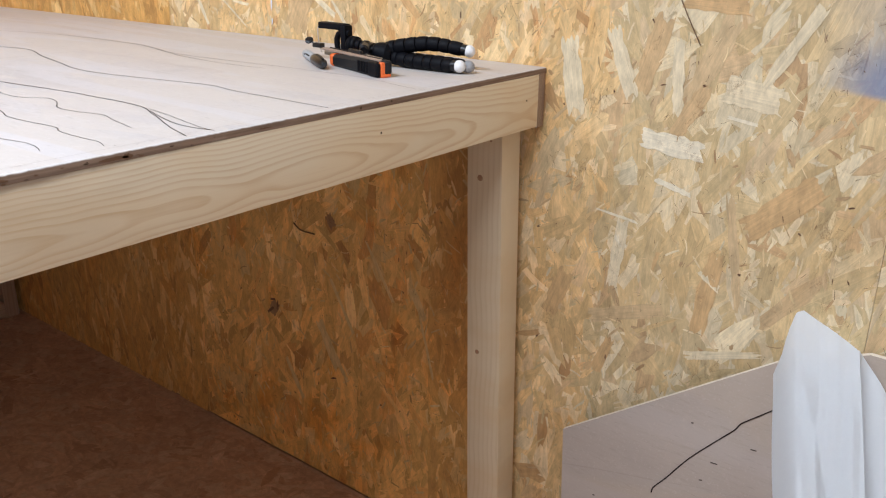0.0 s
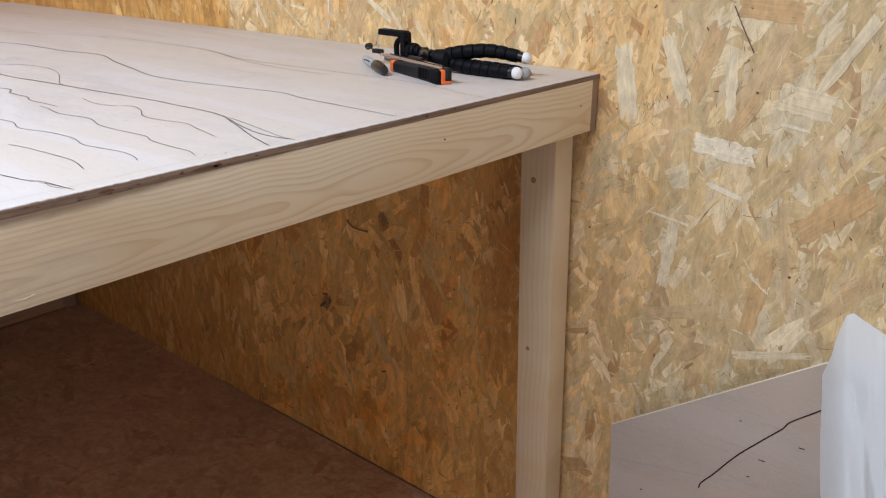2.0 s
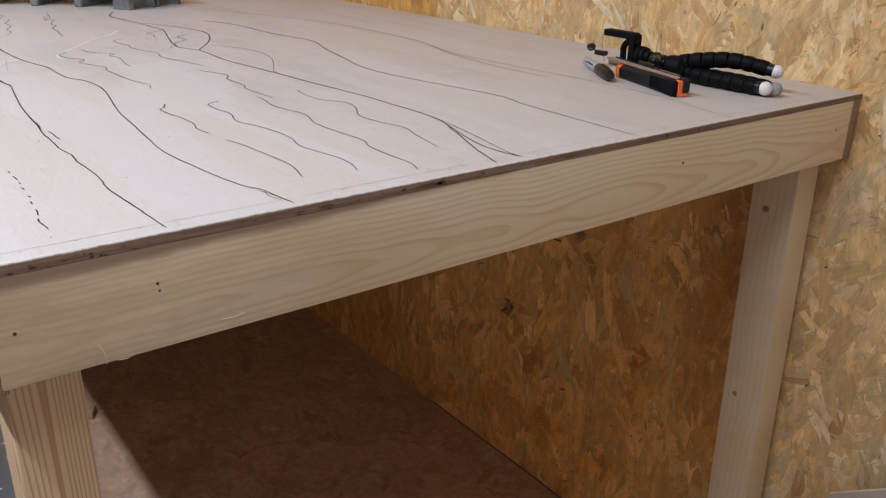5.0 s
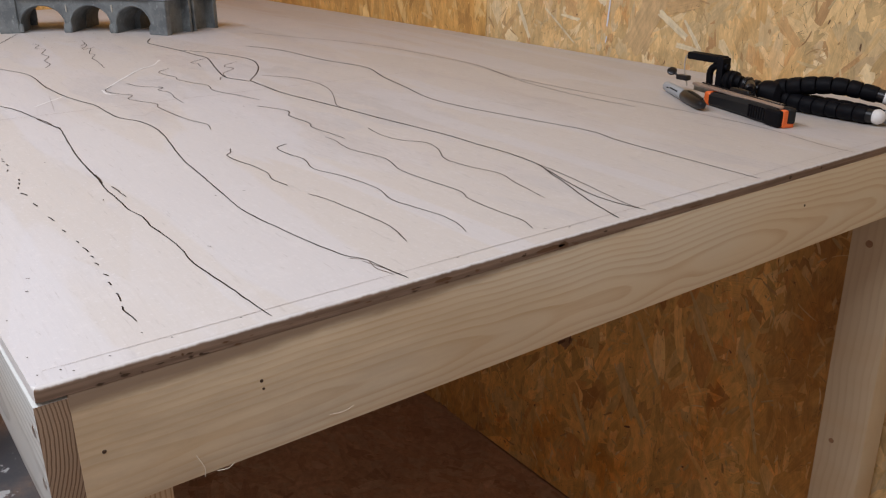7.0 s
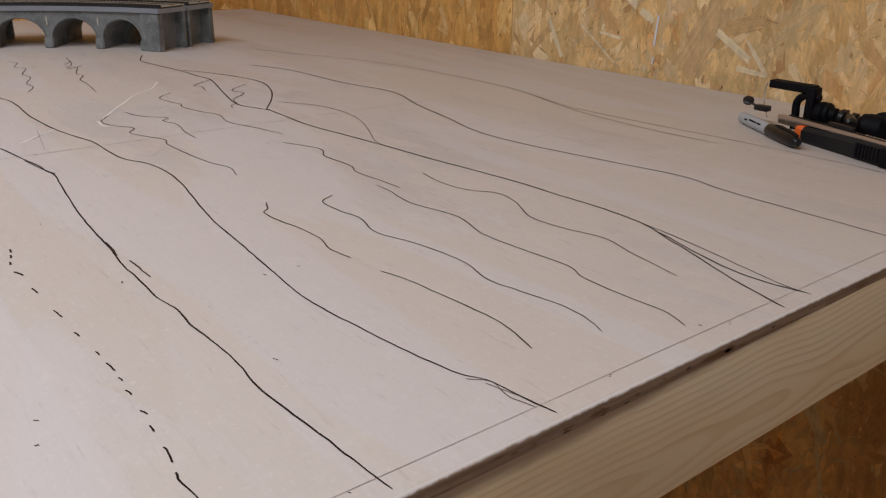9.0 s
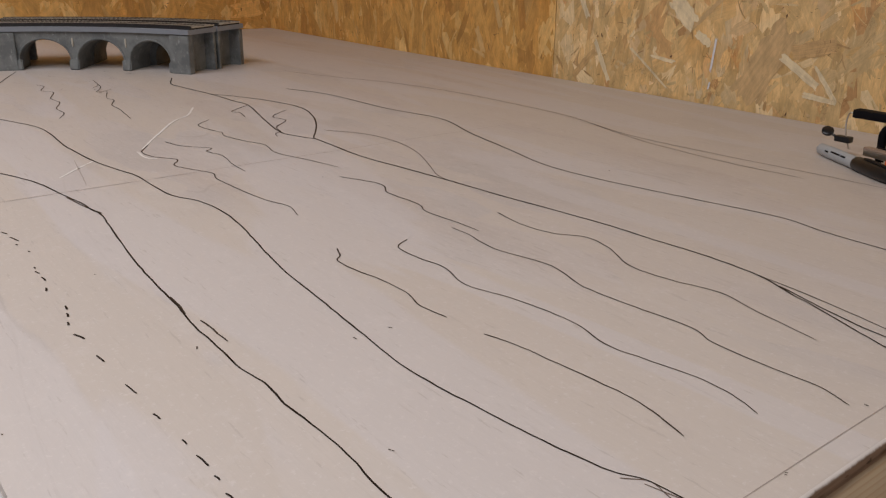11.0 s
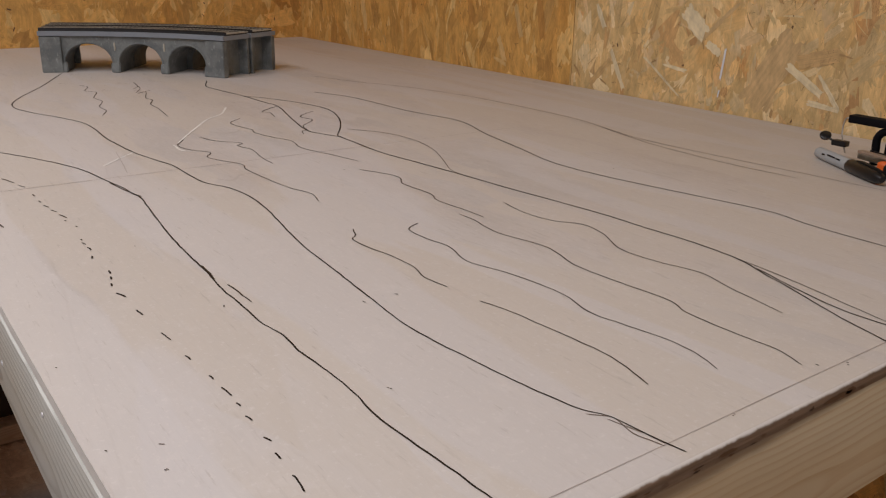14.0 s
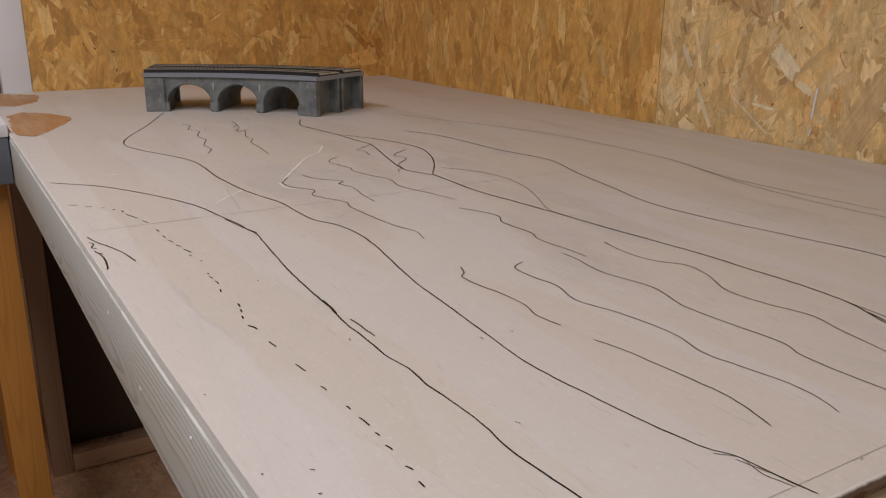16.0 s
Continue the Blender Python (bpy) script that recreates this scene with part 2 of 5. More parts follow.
osb_pale = osb("osb_pale", STRAW, spray=True, warm=0.22, vary=0.27)
osb_amber = osb("osb_amber", AMBER, warm=0.5, vary=0.18)
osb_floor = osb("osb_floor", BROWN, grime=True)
white_flake = osb("white_flake", [(0.0, (0.90, 0.795, 0.585)), (1.0, (0.86, 0.745, 0.52))], lined=0.1)
red_flake = osb("red_flake", [(0.0, (0.68, 0.46, 0.215)), (1.0, (0.62, 0.395, 0.175))])
dark_flake = osb("dark_flake", [(0.0, (0.36, 0.20, 0.085)), (1.0, (0.30, 0.165, 0.07))])
ochre_flake = osb("ochre_flake", [(0.0, (0.56, 0.285, 0.075)), (1.0, (0.50, 0.245, 0.06))])
tan_flake = osb("tan_flake", [(0.0, (0.66, 0.455, 0.225)), (1.0, (0.63, 0.43, 0.21))])
cream_flake = osb("cream_flake", [(0.0, (0.85, 0.715, 0.47)), (1.0, (0.80, 0.66, 0.42))], lined=0.2)
honey_flake = osb("honey_flake", [(0.0, (0.74, 0.50, 0.215)), (1.0, (0.70, 0.45, 0.18))])
lined_flake = osb("lined_flake", [(0.0, (0.67, 0.49, 0.26)), (1.0, (0.63, 0.45, 0.235))], lined=0.85)
crevice = plain("crevice_brown", (0.17, 0.095, 0.045), 0.8)
bark = plain("bark_sliver", (0.15, 0.08, 0.04), 0.8)
pine_y = plank("pine_board_y", 1, 2, 1.028, (0.80, 0.69, 0.510), (0.62, 0.425, 0.22), 0.045, 0.030, 0.024, 0.0054, force=0.62, grimy_shaded=True)
pine_x = plank("pine_board_x", 0, 2, 1.02, (0.63, 0.635, 0.610), (0.36, 0.355, 0.33), 0.05, 0.03, 0.016, 0.0050, force=0.72, mellow=0.06, relief=0.5)
pine_z = plank("pine_leg", 2, 0, -0.21, (0.70, 0.565, 0.37), (0.55, 0.40, 0.23), 0.05, 0.02, 0.03, 0.0105, force=0.36)
pine_warm = pine("pine_warm_leg", 2, (0.66, 0.49, 0.31), (0.45, 0.27, 0.135), rings=34.0, across=14.0, streak=0.8, off=2.3)
pine_old = pine("pine_orange", 2, (0.54, 0.235, 0.042), (0.42, 0.165, 0.028), off=5.2)
pine_dark = pine("pine_brown", 2, (0.34, 0.215, 0.135), (0.24, 0.14, 0.08), off=7.1)
pine_rail = pine("pine_rail", 1, (0.42, 0.265, 0.165), (0.31, 0.18, 0.10), off=8.1)


def end_grain():
    m, t, b = nodes("end_grain", 0.75)
    x, y, z = xyz(t)
    dy, dz = calc(t, "ADD", y, 1.262), calc(t, "ADD", z, -1.068)
    r = calc(t, "SQRT", calc(t, "ADD", calc(t, "MULTIPLY", dy, dy), calc(t, "MULTIPLY", calc(t, "MULTIPLY", dz, dz), 0.35)))
    r = calc(t, "MULTIPLY_ADD", grain(t, (1, 1, 1), 30, 2), 0.004, r)
    ring = calc(t, "FRACT", calc(t, "MULTIPLY", r, 430.0))
    late = calc(t, "MULTIPLY", step(t, ring, 0.45, 0.8), calc(t, "SUBTRACT", 1.0, step(t, ring, 0.85, 1.0)))
    t.links.new(mixed(t, late, (0.36, 0.25, 0.165), (0.17, 0.10, 0.055)), b.inputs["Base Color"])
    bump(t, b, late, 0.3)
    return m


def ply_face(name, light, rose, along=0, arch=False):
    """Sanded plywood veneer with faint streaks along one axis, and the arch of a beige heart in it."""
    m, t, b = nodes(name, 0.58)
    sc, fb = [5.0] * 3, [260.0] * 3
    sc[along], fb[along] = 0.8, 34.0
    band = grain(t, sc, 1.0, 5, 0.55, 0.8)
    fibre = grain(t, fb, 1.0, 4)
    spot = grain(t, (1, 1, 1), 3.0, 5, 0.6)
    col = mixed(t, step(t, band, 0.3, 0.72), light, rose)
    col = mixed(t, calc(t, "MULTIPLY", step(t, fibre, 0.45, 0.8), 0.20), col, tuple(c * 0.68 for c in rose))
    col = mixed(t, calc(t, "MULTIPLY", step(t, spot, 0.47, 0.66), 0.55), col, tuple(c * 0.8 for c in light))
    leaf = grain(t, [v * 0.6 for v in sc], 1.0, 2, 0.4, 1.5)
    col = mixed(t, calc(t, "MULTIPLY", step(t, leaf, 0.485, 0.53), 0.65), col, tuple(c * f for c, f in zip(light, (0.97, 0.935, 0.865))))
    seam = calc(t, "SUBTRACT", 1.0, step(t, calc(t, "ABSOLUTE", calc(t, "SUBTRACT", leaf, 0.47)), 0.0008, 0.0035))
    col = mixed(t, calc(t, "MULTIPLY", calc(t, "MULTIPLY", seam, step(t, spot, 0.40, 0.55)), 0.30), col, tuple(c * 0.70 for c in rose))
    if arch:
        # long tongues of beige heartwood, ragged where the rings run out
        x, y, z = xyz(t)
        ragged = calc(t, "MULTIPLY_ADD", grain(t, (14, 60, 1), 1.0, 5, 0.65), 0.016, -0.008)
        yy = calc(t, "ADD", calc(t, "ADD", y, ragged), calc(t, "MULTIPLY_ADD", grain(t, (1.6, 0.2, 1), 1.0, 2), 0.05, -0.025))
        beige = tuple(c * f for c, f in zip(light, (0.962, 0.930, 0.872)))
        stripe = grain(t, (0.02, 1, 0.02), 9.5, 2, 0.5)
        t.links.new(add_pair(t, calc(t, "MULTIPLY", x, 0.30), yy), stripe.node.inputs["Vector"])
        edge = step(t, yy, -1.173, -1.167)
        col = mixed(t, calc(t, "MULTIPLY_ADD", edge, -0.7, 0.7), col, light)
        tongues = calc(t, "MULTIPLY", calc(t, "MULTIPLY", edge, step(t, stripe, 0.49, 0.505)), calc(t, "SUBTRACT", 1.0, step(t, stripe, 0.54, 0.72)))
        col = mixed(t, calc(t, "MULTIPLY", tongues, 0.75), col, beige)
        # the one nearest the front edge ends in a point short of the open end
        away = calc(t, "ABSOLUTE", calc(t, "ADD", yy, 1.128))
        reach = calc(t, "ADD", x, calc(t, "MULTIPLY", away, 3.2))
        tip = calc(t, "MULTIPLY", calc(t, "SUBTRACT", 1.0, step(t, away, 0.036, 0.042)), calc(t, "SUBTRACT", 1.0, step(t, reach, -0.128, -0.118)))
        col = mixed(t, calc(t, "MULTIPLY", tip, 0.85), col, tuple(c * 0.975 for c in beige))
    leaf2 = grain(t, [v * 1.3 for v in sc], 1.0, 3, 0.45, 1.0)
    col = mixed(t, calc(t, "MULTIPLY", step(t, leaf2, 0.51, 0.56), 0.55), col, tuple(c * f for c, f in zip(light, (0.99, 1.0, 1.03))))
    fleck = grain(t, [v * 0.9 for v in fb], 1.0, 3, 0.6)
    col = mixed(t, calc(t, "MULTIPLY", step(t, fleck, 0.64, 0.72), 0.30), col, tuple(c * 0.66 for c in rose))
    pale = grain(t, (1, 1, 1), 210.0, 4, 0.7)
    col = mixed(t, calc(t, "MULTIPLY", step(t, pale, 0.55, 0.70), 0.50), col, tuple(min(1.0, c * 1.13) for c in light))
    rub = grain(t, [v * 0.5 for v in fb], 1.0, 6, 0.75)
    col = mixed(t, calc(t, "MULTIPLY", step(t, rub, 0.56, 0.70), 0.20), col, tuple(c * 0.72 for c in rose))
    scuff = grain(t, (1, 1, 1), 34.0, 8, 0.8)
    col = mixed(t, calc(t, "MULTIPLY", step(t, scuff, 0.52, 0.70), 0.32), col, tuple(min(1.0, c * 1.12) for c in light))
    t.links.new(col, b.inputs["Base Color"])
    t.links.new(calc(t, "MULTIPLY_ADD", fibre, 0.2, 0.46), b.inputs["Roughness"])
    bump(t, b, calc(t, "ADD", fibre, pale), 0.22, 0.0006)
    return m


def ply_edge():
    m, t, b = nodes("ply_edge", 0.8)
    x, y, z = xyz(t)
    n = grain(t, (60, 60, 260), 1.0, 5, 0.65)
    col = mixed(t, step(t, grain(t, (9, 9, 300), 1.0, 4), 0.35, 0.65), (0.265, 0.18, 0.125), (0.175, 0.115, 0.078))
    col = mixed(t, calc(t, "MULTIPLY", step(t, n, 0.52, 0.75), 0.6), col, (0.24, 0.17, 0.13))
    col = mixed(t, calc(t, "MULTIPLY", step(t, grain(t, (9, 9, 30), 1.0, 4), 0.58, 0.66), 0.5), col, (0.34, 0.25, 0.185))
    worn = step(t, calc(t, "ADD", calc(t, "MULTIPLY", grain(t, (1, 90, 40), 1.0, 7, 0.75), 0.0030), z), 1.0990, 1.1006)
    col = mixed(t, worn, col, (0.70, 0.66, 0.63))
    t.links.new(col, b.inputs["Base Color"])
    b.inputs["Specular IOR Level"].default_value = 0.15
    bump(t, b, n, 0.4, 0.001)
    return m


grain_end = end_grain()
ply_top = ply_face("ply_top", (0.620, 0.580, 0.566), (0.552, 0.484, 0.440), arch=True)
ply_panel = ply_face("ply_panel", (0.475, 0.40, 0.34), (0.425, 0.35, 0.29))
ply_side = ply_edge()
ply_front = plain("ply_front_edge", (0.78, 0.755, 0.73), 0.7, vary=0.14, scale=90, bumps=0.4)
ply_pale = plain("ply_pale_edge", (0.80, 0.71, 0.58), 0.7)
ink = plain("marker_ink", (0.021, 0.014, 0.011), 0.5, vary=0.5, scale=160)
ink_thin = plain("thin_ink", (0.058, 0.040, 0.030), 0.6, vary=0.5, scale=160)
ink_faint = plain("faint_ink", (0.16, 0.118, 0.10), 0.6, vary=0.35, scale=160)
for m in (ink, ink_thin, ink_faint):
    m.node_tree.nodes["Principled BSDF"].inputs["Specular IOR Level"].default_value = 0.2
pencil = plain("pencil", (0.42, 0.36, 0.335), 0.6, vary=0.25, scale=220)
chalk = plain("chalk", (0.80, 0.77, 0.74), 0.9, vary=0.08, scale=220)
stain = plain("wood_stain", (0.42, 0.205, 0.075), 0.5, vary=0.3, scale=14)
t = stain.node_tree
shader = t.nodes["Principled BSDF"]
under = shader.inputs["Base Color"].links[0].from_socket
t.links.new(mixed(t, calc(t, "MULTIPLY", step(t, grain(t, (5, 34, 1), 1.0, 6, 0.7), 0.40, 0.62), 0.55), under, (0.53, 0.36, 0.235)), shader.inputs["Base Color"])
cast_grey = plain("cast_grey", (0.190, 0.205, 0.207), 0.75, vary=0.6, scale=45, bumps=0.5)
t = cast_grey.node_tree
shader = t.nodes["Principled BSDF"]
under = shader.inputs["Base Color"].links[0].from_socket
t.links.new(mixed(t, calc(t, "MULTIPLY", step(t, grain(t, (1, 1, 0.5), 130, 6, 0.75), 0.55, 0.72), 0.7), mixed(t, calc(t, "MULTIPLY", step(t, grain(t, (1, 1, 1), 24, 5, 0.65), 0.44, 0.60), 0.55), under, (0.085, 0.095, 0.105)), (0.34, 0.36, 0.355)), shader.inputs["Base Color"])
deck_grey = plain("deck_grey", (0.255, 0.285, 0.335), 0.6, vary=0.2, scale=60)
track_grey = plain("track_grey", (0.46, 0.43, 0.37), 0.7, vary=0.3, scale=120)
rail_dark = plain("rail_dark", (0.035, 0.034, 0.036), 0.5, 0.3, scale=200)
rubber = plain("black_rubber", (0.0035, 0.0035, 0.0055), 0.6, vary=0.3, scale=150)
rubber.node_tree.nodes["Principled BSDF"].inputs["Specular IOR Level"].default_value = 0.14
gloss_black = plain("gloss_black", (0.006, 0.006, 0.008), 0.36, vary=0.2, scale=80, bumps=0.03)
grey_black = plain("worn_black", (0.012, 0.012, 0.013), 0.6, vary=0.45, scale=120)
grey_black.node_tree.nodes["Principled BSDF"].inputs["Specular IOR Level"].default_value = 0.3
white_rubber = plain("white_rubber", (0.80, 0.78, 0.76), 0.55, vary=0.06, scale=60)
grey_rubber = plain("grey_rubber", (0.30, 0.29, 0.29), 0.6, vary=0.5, scale=70)
orange = plain("orange_plastic", (0.85, 0.16, 0.03), 0.42, vary=0.1, scale=60)
steel = plain("steel", (0.62, 0.60, 0.57), 0.35, 1.0, vary=0.15, scale=90)
tan_metal = plain("dull_metal", (0.42, 0.31, 0.24), 0.5, 0.3, vary=0.2, scale=90)
grey_pen = plain("grey_barrel", (0.40, 0.43, 0.46), 0.4, vary=0.06, scale=60)
cloth = plain("white_cloth", (0.95, 0.96, 0.975), 0.75, vary=0.04, scale=300, bumps=0.12)
white_paint = plain("white_paint", (0.74, 0.75, 0.80), 0.5, vary=0.06, scale=14)
slate_paint = plain("slate_paint", (0.13, 0.145, 0.175), 0.55, vary=0.25, scale=30)
sleeper_grey = plain("sleeper_grey", (0.30, 0.29, 0.26), 0.7, vary=0.3, scale=150)
shade_dark = plain("shade_dark_brown", (0.07, 0.042, 0.026), 0.8, vary=0.3, scale=20)
plaster = plain("ceiling_paint", (0.70, 0.68, 0.64), 0.8, vary=0.04, scale=6)
wall_wood = plain("far_boarding", (0.40, 0.23, 0.12), 0.7, vary=0.2, scale=12)
knot_brown = plain("knot_brown", (0.34, 0.19, 0.10), 0.6, vary=0.5, scale=120)
screw_hole = plain("screw_hole", (0.075, 0.042, 0.022), 0.8)


# ---- mesh helpers ----
def solid(bm, lo, hi, bevel=0.0, segs=2):
    """A box between two corners, with rounded edges."""
    s = bmesh.ops.create_cube(bm, size=1.0)["verts"]
    c = [(a + b) / 2 for a, b in zip(lo, hi)]
    d = [b - a for a, b in zip(lo, hi)]
    for v in s:
        v.co = Vector([v.co[i] * d[i] + c[i] for i in range(3)])
    if bevel:
        es = list({e for v in s for e in v.link_edges})
        bmesh.ops.bevel(bm, geom=es, offset=bevel, segments=segs, affect="EDGES", profile=0.6)
    return s


def lathe(bm, p0, p1, profile, n=20):
    """Turns (distance along, radius) pairs round the line from p0 to p1."""
    p0, p1 = Vector(p0), Vector(p1)
    ax = (p1 - p0).normalized()
    u = ax.orthogonal().normalized()
    w = ax.cross(u)
    rings = []
    for d, r in profile:
        rings.append([bm.verts.new(p0 + ax * d + (u * math.cos(a) + w * math.sin(a)) * max(r, 1e-5)) for a in (2 * math.pi * i / n for i in range(n))])
    for a, b in zip(rings, rings[1:]):
        for i in range(n):
            bm.faces.new((a[i], a[(i + 1) % n], b[(i + 1) % n], b[i]))
    bm.faces.new(rings[0][::-1])
    bm.faces.new(rings[-1])


def ball(bm, at, r, squash=(1, 1, 1)):
    s = bmesh.ops.create_uvsphere(bm, u_segments=20, v_segments=14, radius=r)["verts"]
    for v in s:
        v.co = Vector([v.co[i] * squash[i] + at[i] for i in range(3)])


def smooth_curve(pts, steps):
    """Catmull-Rom through the points."""
    p = [Vector(q) for q in pts]
    p = [2 * p[0] - p[1], *p, 2 * p[-1] - p[-2]]
    out = []
    for a, b, c, d in zip(p, p[1:], p[2:], p[3:]):
        for i in range(steps):
            t = i / steps
            out.append(0.5 * (2 * b + (c - a) * t + (2 * a - 5 * b + 4 * c - d) * t * t + (3 * b - a - 3 * c + d) * t ** 3))
    return out + [p[-2]]


def pipe(bm, pts, r, n=10):
    """A round rod along a line of points."""
    rings = []
    for i, p in enumerate(pts):
        ax = (Vector(pts[min(i + 1, len(pts) - 1)]) - Vector(pts[max(i - 1, 0)])).normalized()
        u = ax.cross(Vector((0.31, 0.17, 0.93))).normalized()
        w = ax.cross(u)
        rings.append([bm.verts.new(Vector(p) + (u * math.cos(a) + w * math.sin(a)) * r) for a in (2 * math.pi * k / n for k in range(n))])
    for a, b in zip(rings, rings[1:]):
        for i in range(n):
            bm.faces.new((a[i], a[(i + 1) % n], b[(i + 1) % n], b[i]))
    bm.faces.new(rings[0][::-1])
    bm.faces.new(rings[-1])


def part(name, bm, material, parent=None, label="", round_=True):
    """Links a bmesh as one mesh, under a thing or a part, at its place in the world."""
    bmesh.ops.recalc_face_normals(bm, faces=bm.faces)
    me = bpy.data.meshes.new(name)
    bm.to_mesh(me)
    bm.free()
    for m in material if isinstance(material, (list, tuple)) else [material]:
        me.materials.append(m)
    if round_:
        me.shade_smooth()
        me.set_sharp_from_angle(angle=radians(35))
    ob = new(name, me)
    if parent:
        ob.parent = parent
        base = parent
        while base.parent:
            base = base.parent
        ob.matrix_parent_inverse = Matrix.Translation(-base.location) if parent is base else Matrix.Identity(4)
    if label:
        ob["label"] = label
    return ob


def thing(name, at, label, category, group="", kind=""):
    ob = new(name)
    ob.location, ob.empty_display_size = at, 0.05
    return tagged(ob, label, category, group, kind)


def box_part(name, lo, hi, material, parent=None, bevel=0.0015, label=""):
    bm = bmesh.new()
    solid(bm, lo, hi, bevel)
    return part(name, bm, material, parent, label)


def flakes(name, parent, material, origin, right, up, width, height, count, lean, spread, seed, length=(0.035, 0.13), wide=(0.008, 0.046), depth=0.0006):
    """Pressed wood flakes lying over a board: ragged slips, each with its own turn and depth."""
    rnd = np.random.RandomState(seed)
    o, r, u = Vector(origin), Vector(right), Vector(up)
    n = r.cross(u)
    verts, faces, uvs = [], [], []
    for i in range(count):
        a = radians(rnd.normal(lean, spread))
        size = 0.35 + 0.65 * rnd.rand() ** 1.5
        l = (length[0] + (length[1] - length[0]) * rnd.rand()) * 0.5 * (0.5 + 0.5 * size)
        w = (wide[0] + (wide[1] - wide[0]) * rnd.rand() ** 1.5) * 0.5
        cx, cy = rnd.uniform(0, width), rnd.uniform(0, height)
        j, s = rnd.uniform(-0.3, 0.3, 6), rnd.uniform(-1.0, 1.0, 6) * w * 1.1
        taper = rnd.uniform(0.45, 1.0, 2)
        shape = [(-l + s[0], -w * taper[0]), (-l * 0.35, -w * (1 + j[0])), (l * 0.4, -w * (1 + j[1])), (l + s[1], -w * taper[1]), (l * 0.93 + s[2], -w * 0.3), (l + s[3], w * 0.15),
                 (l * 0.95 + s[4], w * taper[1]), (l * 0.3, w * (1 + j[2])), (-l * 0.4, w * (1 + j[3])), (-l + s[5], w * taper[0]), (-l * 0.94 - s[1], w * 0.2), (-l - s[3], -w * 0.3)]
        base, off, tilt = len(verts), rnd.rand(2) * 20, rnd.uniform(-0.004, 0.004)
        h = 0.0002 + depth * rnd.rand()
        bend = rnd.uniform(-1.0, 1.0) * l * (0.20 if w < 0.12 * l else 0.08)
        for px, py in shape:
            py += bend * ((px / l) ** 2 - 0.3)
            x = min(max(cx + px * math.cos(a) - py * math.sin(a), 0.0), width)
            y = min(max(cy + px * math.sin(a) + py * math.cos(a), 0.0), height)
            verts.append(o + r * x + u * y + n * (h + tilt * px * 0.4))
            uvs += [px + off[0], py + off[1]]
        faces.append(tuple(range(base, base + len(shape))))
    me = bpy.data.meshes.new(name)
    me.from_pydata(verts, [], faces)
    me.uv_layers.new(name="grain").data.foreach_set("uv", uvs)
    me.materials.append(material)
    ob = new(name, me)
    ob.parent = parent
    return tagged(ob, kind="stuff")


def slips(name, parent, material, origin, right, up, places):
    """Single large flakes at chosen places: centre, length, width and turn."""
    o, r, u = Vector(origin), Vector(right), Vector(up)
    n = r.cross(u)
    rnd = random.Random(5)
    for cx, cy, l, w, a in places:
        bm = bmesh.new()
        uv = bm.loops.layers.uv.new("grain")
        a, l, w = radians(a), l / 2, w / 2
        k = 9
        s0, s1 = rnd.uniform(-0.5, 0.5) * w, rnd.uniform(-0.5, 0.5) * w
        t0, t1 = rnd.uniform(0.45, 1.0), rnd.uniform(0.45, 1.0)
        width = [(t0 + (t1 - t0) * i / k) * 0.88 + 0.12 * math.sin(math.pi * (0.12 + 0.76 * i / k)) + rnd.uniform(-0.16, 0.10) for i in range(k + 1)]
        side = [(-l + s0 + (2 * l + s1 - s0) * i / k, -w * width[i]) for i in range(k + 1)]
        side += [(l + rnd.uniform(-0.20, 0.06) * l, t1 * (-w * 0.86 + 1.72 * w * (i + 0.5) / 7)) for i in range(7)]
        side += [(l - 2 * l * i / k, w * (width[k - i] + rnd.uniform(-0.08, 0.08))) for i in range(k + 1)]
        side += [(-l - rnd.uniform(-0.20, 0.06) * l, t0 * (w * 0.86 - 1.72 * w * (i + 0.5) / 7)) for i in range(7)]
        f = []
        for px, py in side:
            q = o + r * (cx + px * math.cos(a) - py * math.sin(a)) + u * (cy + px * math.sin(a) + py * math.cos(a))
            f.append((bm.verts.new(q + n * (0.0001 + 0.0002 * rnd.random())), (px + cx * 7, py + cy * 9)))
        face = bm.faces.new([v for v, _ in f])
        for loop, (_, c) in zip(face.loops, f):
            loop[uv].uv = c
        bmesh.ops.triangulate(bm, faces=[face])
        part(name, bm, material, parent, round_=False)


# ---- the room ----
EAST, SOUTH, WEST, TOP, CORNER = 3.2, -4.4, -4.2, 2.9, -2.366
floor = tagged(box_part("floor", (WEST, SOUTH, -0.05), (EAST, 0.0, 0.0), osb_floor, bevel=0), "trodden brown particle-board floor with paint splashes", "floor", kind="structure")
ceiling = tagged(box_part("ceiling", (WEST, SOUTH, TOP), (EAST, 0.06, TOP + 0.05), plaster, bevel=0), "plain pale ceiling of the workshop", "ceiling", kind="structure")
wall_north = tagged(box_part("wall_north", (CORNER, 0.016, -0.05), (EAST, 0.08, TOP), wall_wood, bevel=0), "timber wall lined with raw strand boards", "wall", kind="structure")
wall_west = tagged(box_part("wall_west", (CORNER - 0.08, -1.10, -0.05), (CORNER - 0.014, 0.08, TOP), wall_wood, bevel=0), "short end wall lined with raw strand board", "wall", kind="structure")
bm = bmesh.new()
for lo, hi in (((EAST, SOUTH, -0.05), (EAST + 0.06, -2.56, TOP)), ((EAST, -1.44, -0.05), (EAST + 0.06, 0.08, TOP)), ((EAST, -2.56, -0.05), (EAST + 0.06, -1.44, 0.99)), ((EAST, -2.56, 2.11), (EAST + 0.06, -1.44, TOP))):
    solid(bm, lo, hi)
tagged(part("wall_east", bm, wall_wood, round_=False), "boarded workshop wall with a window opening", "wall", kind="structure")
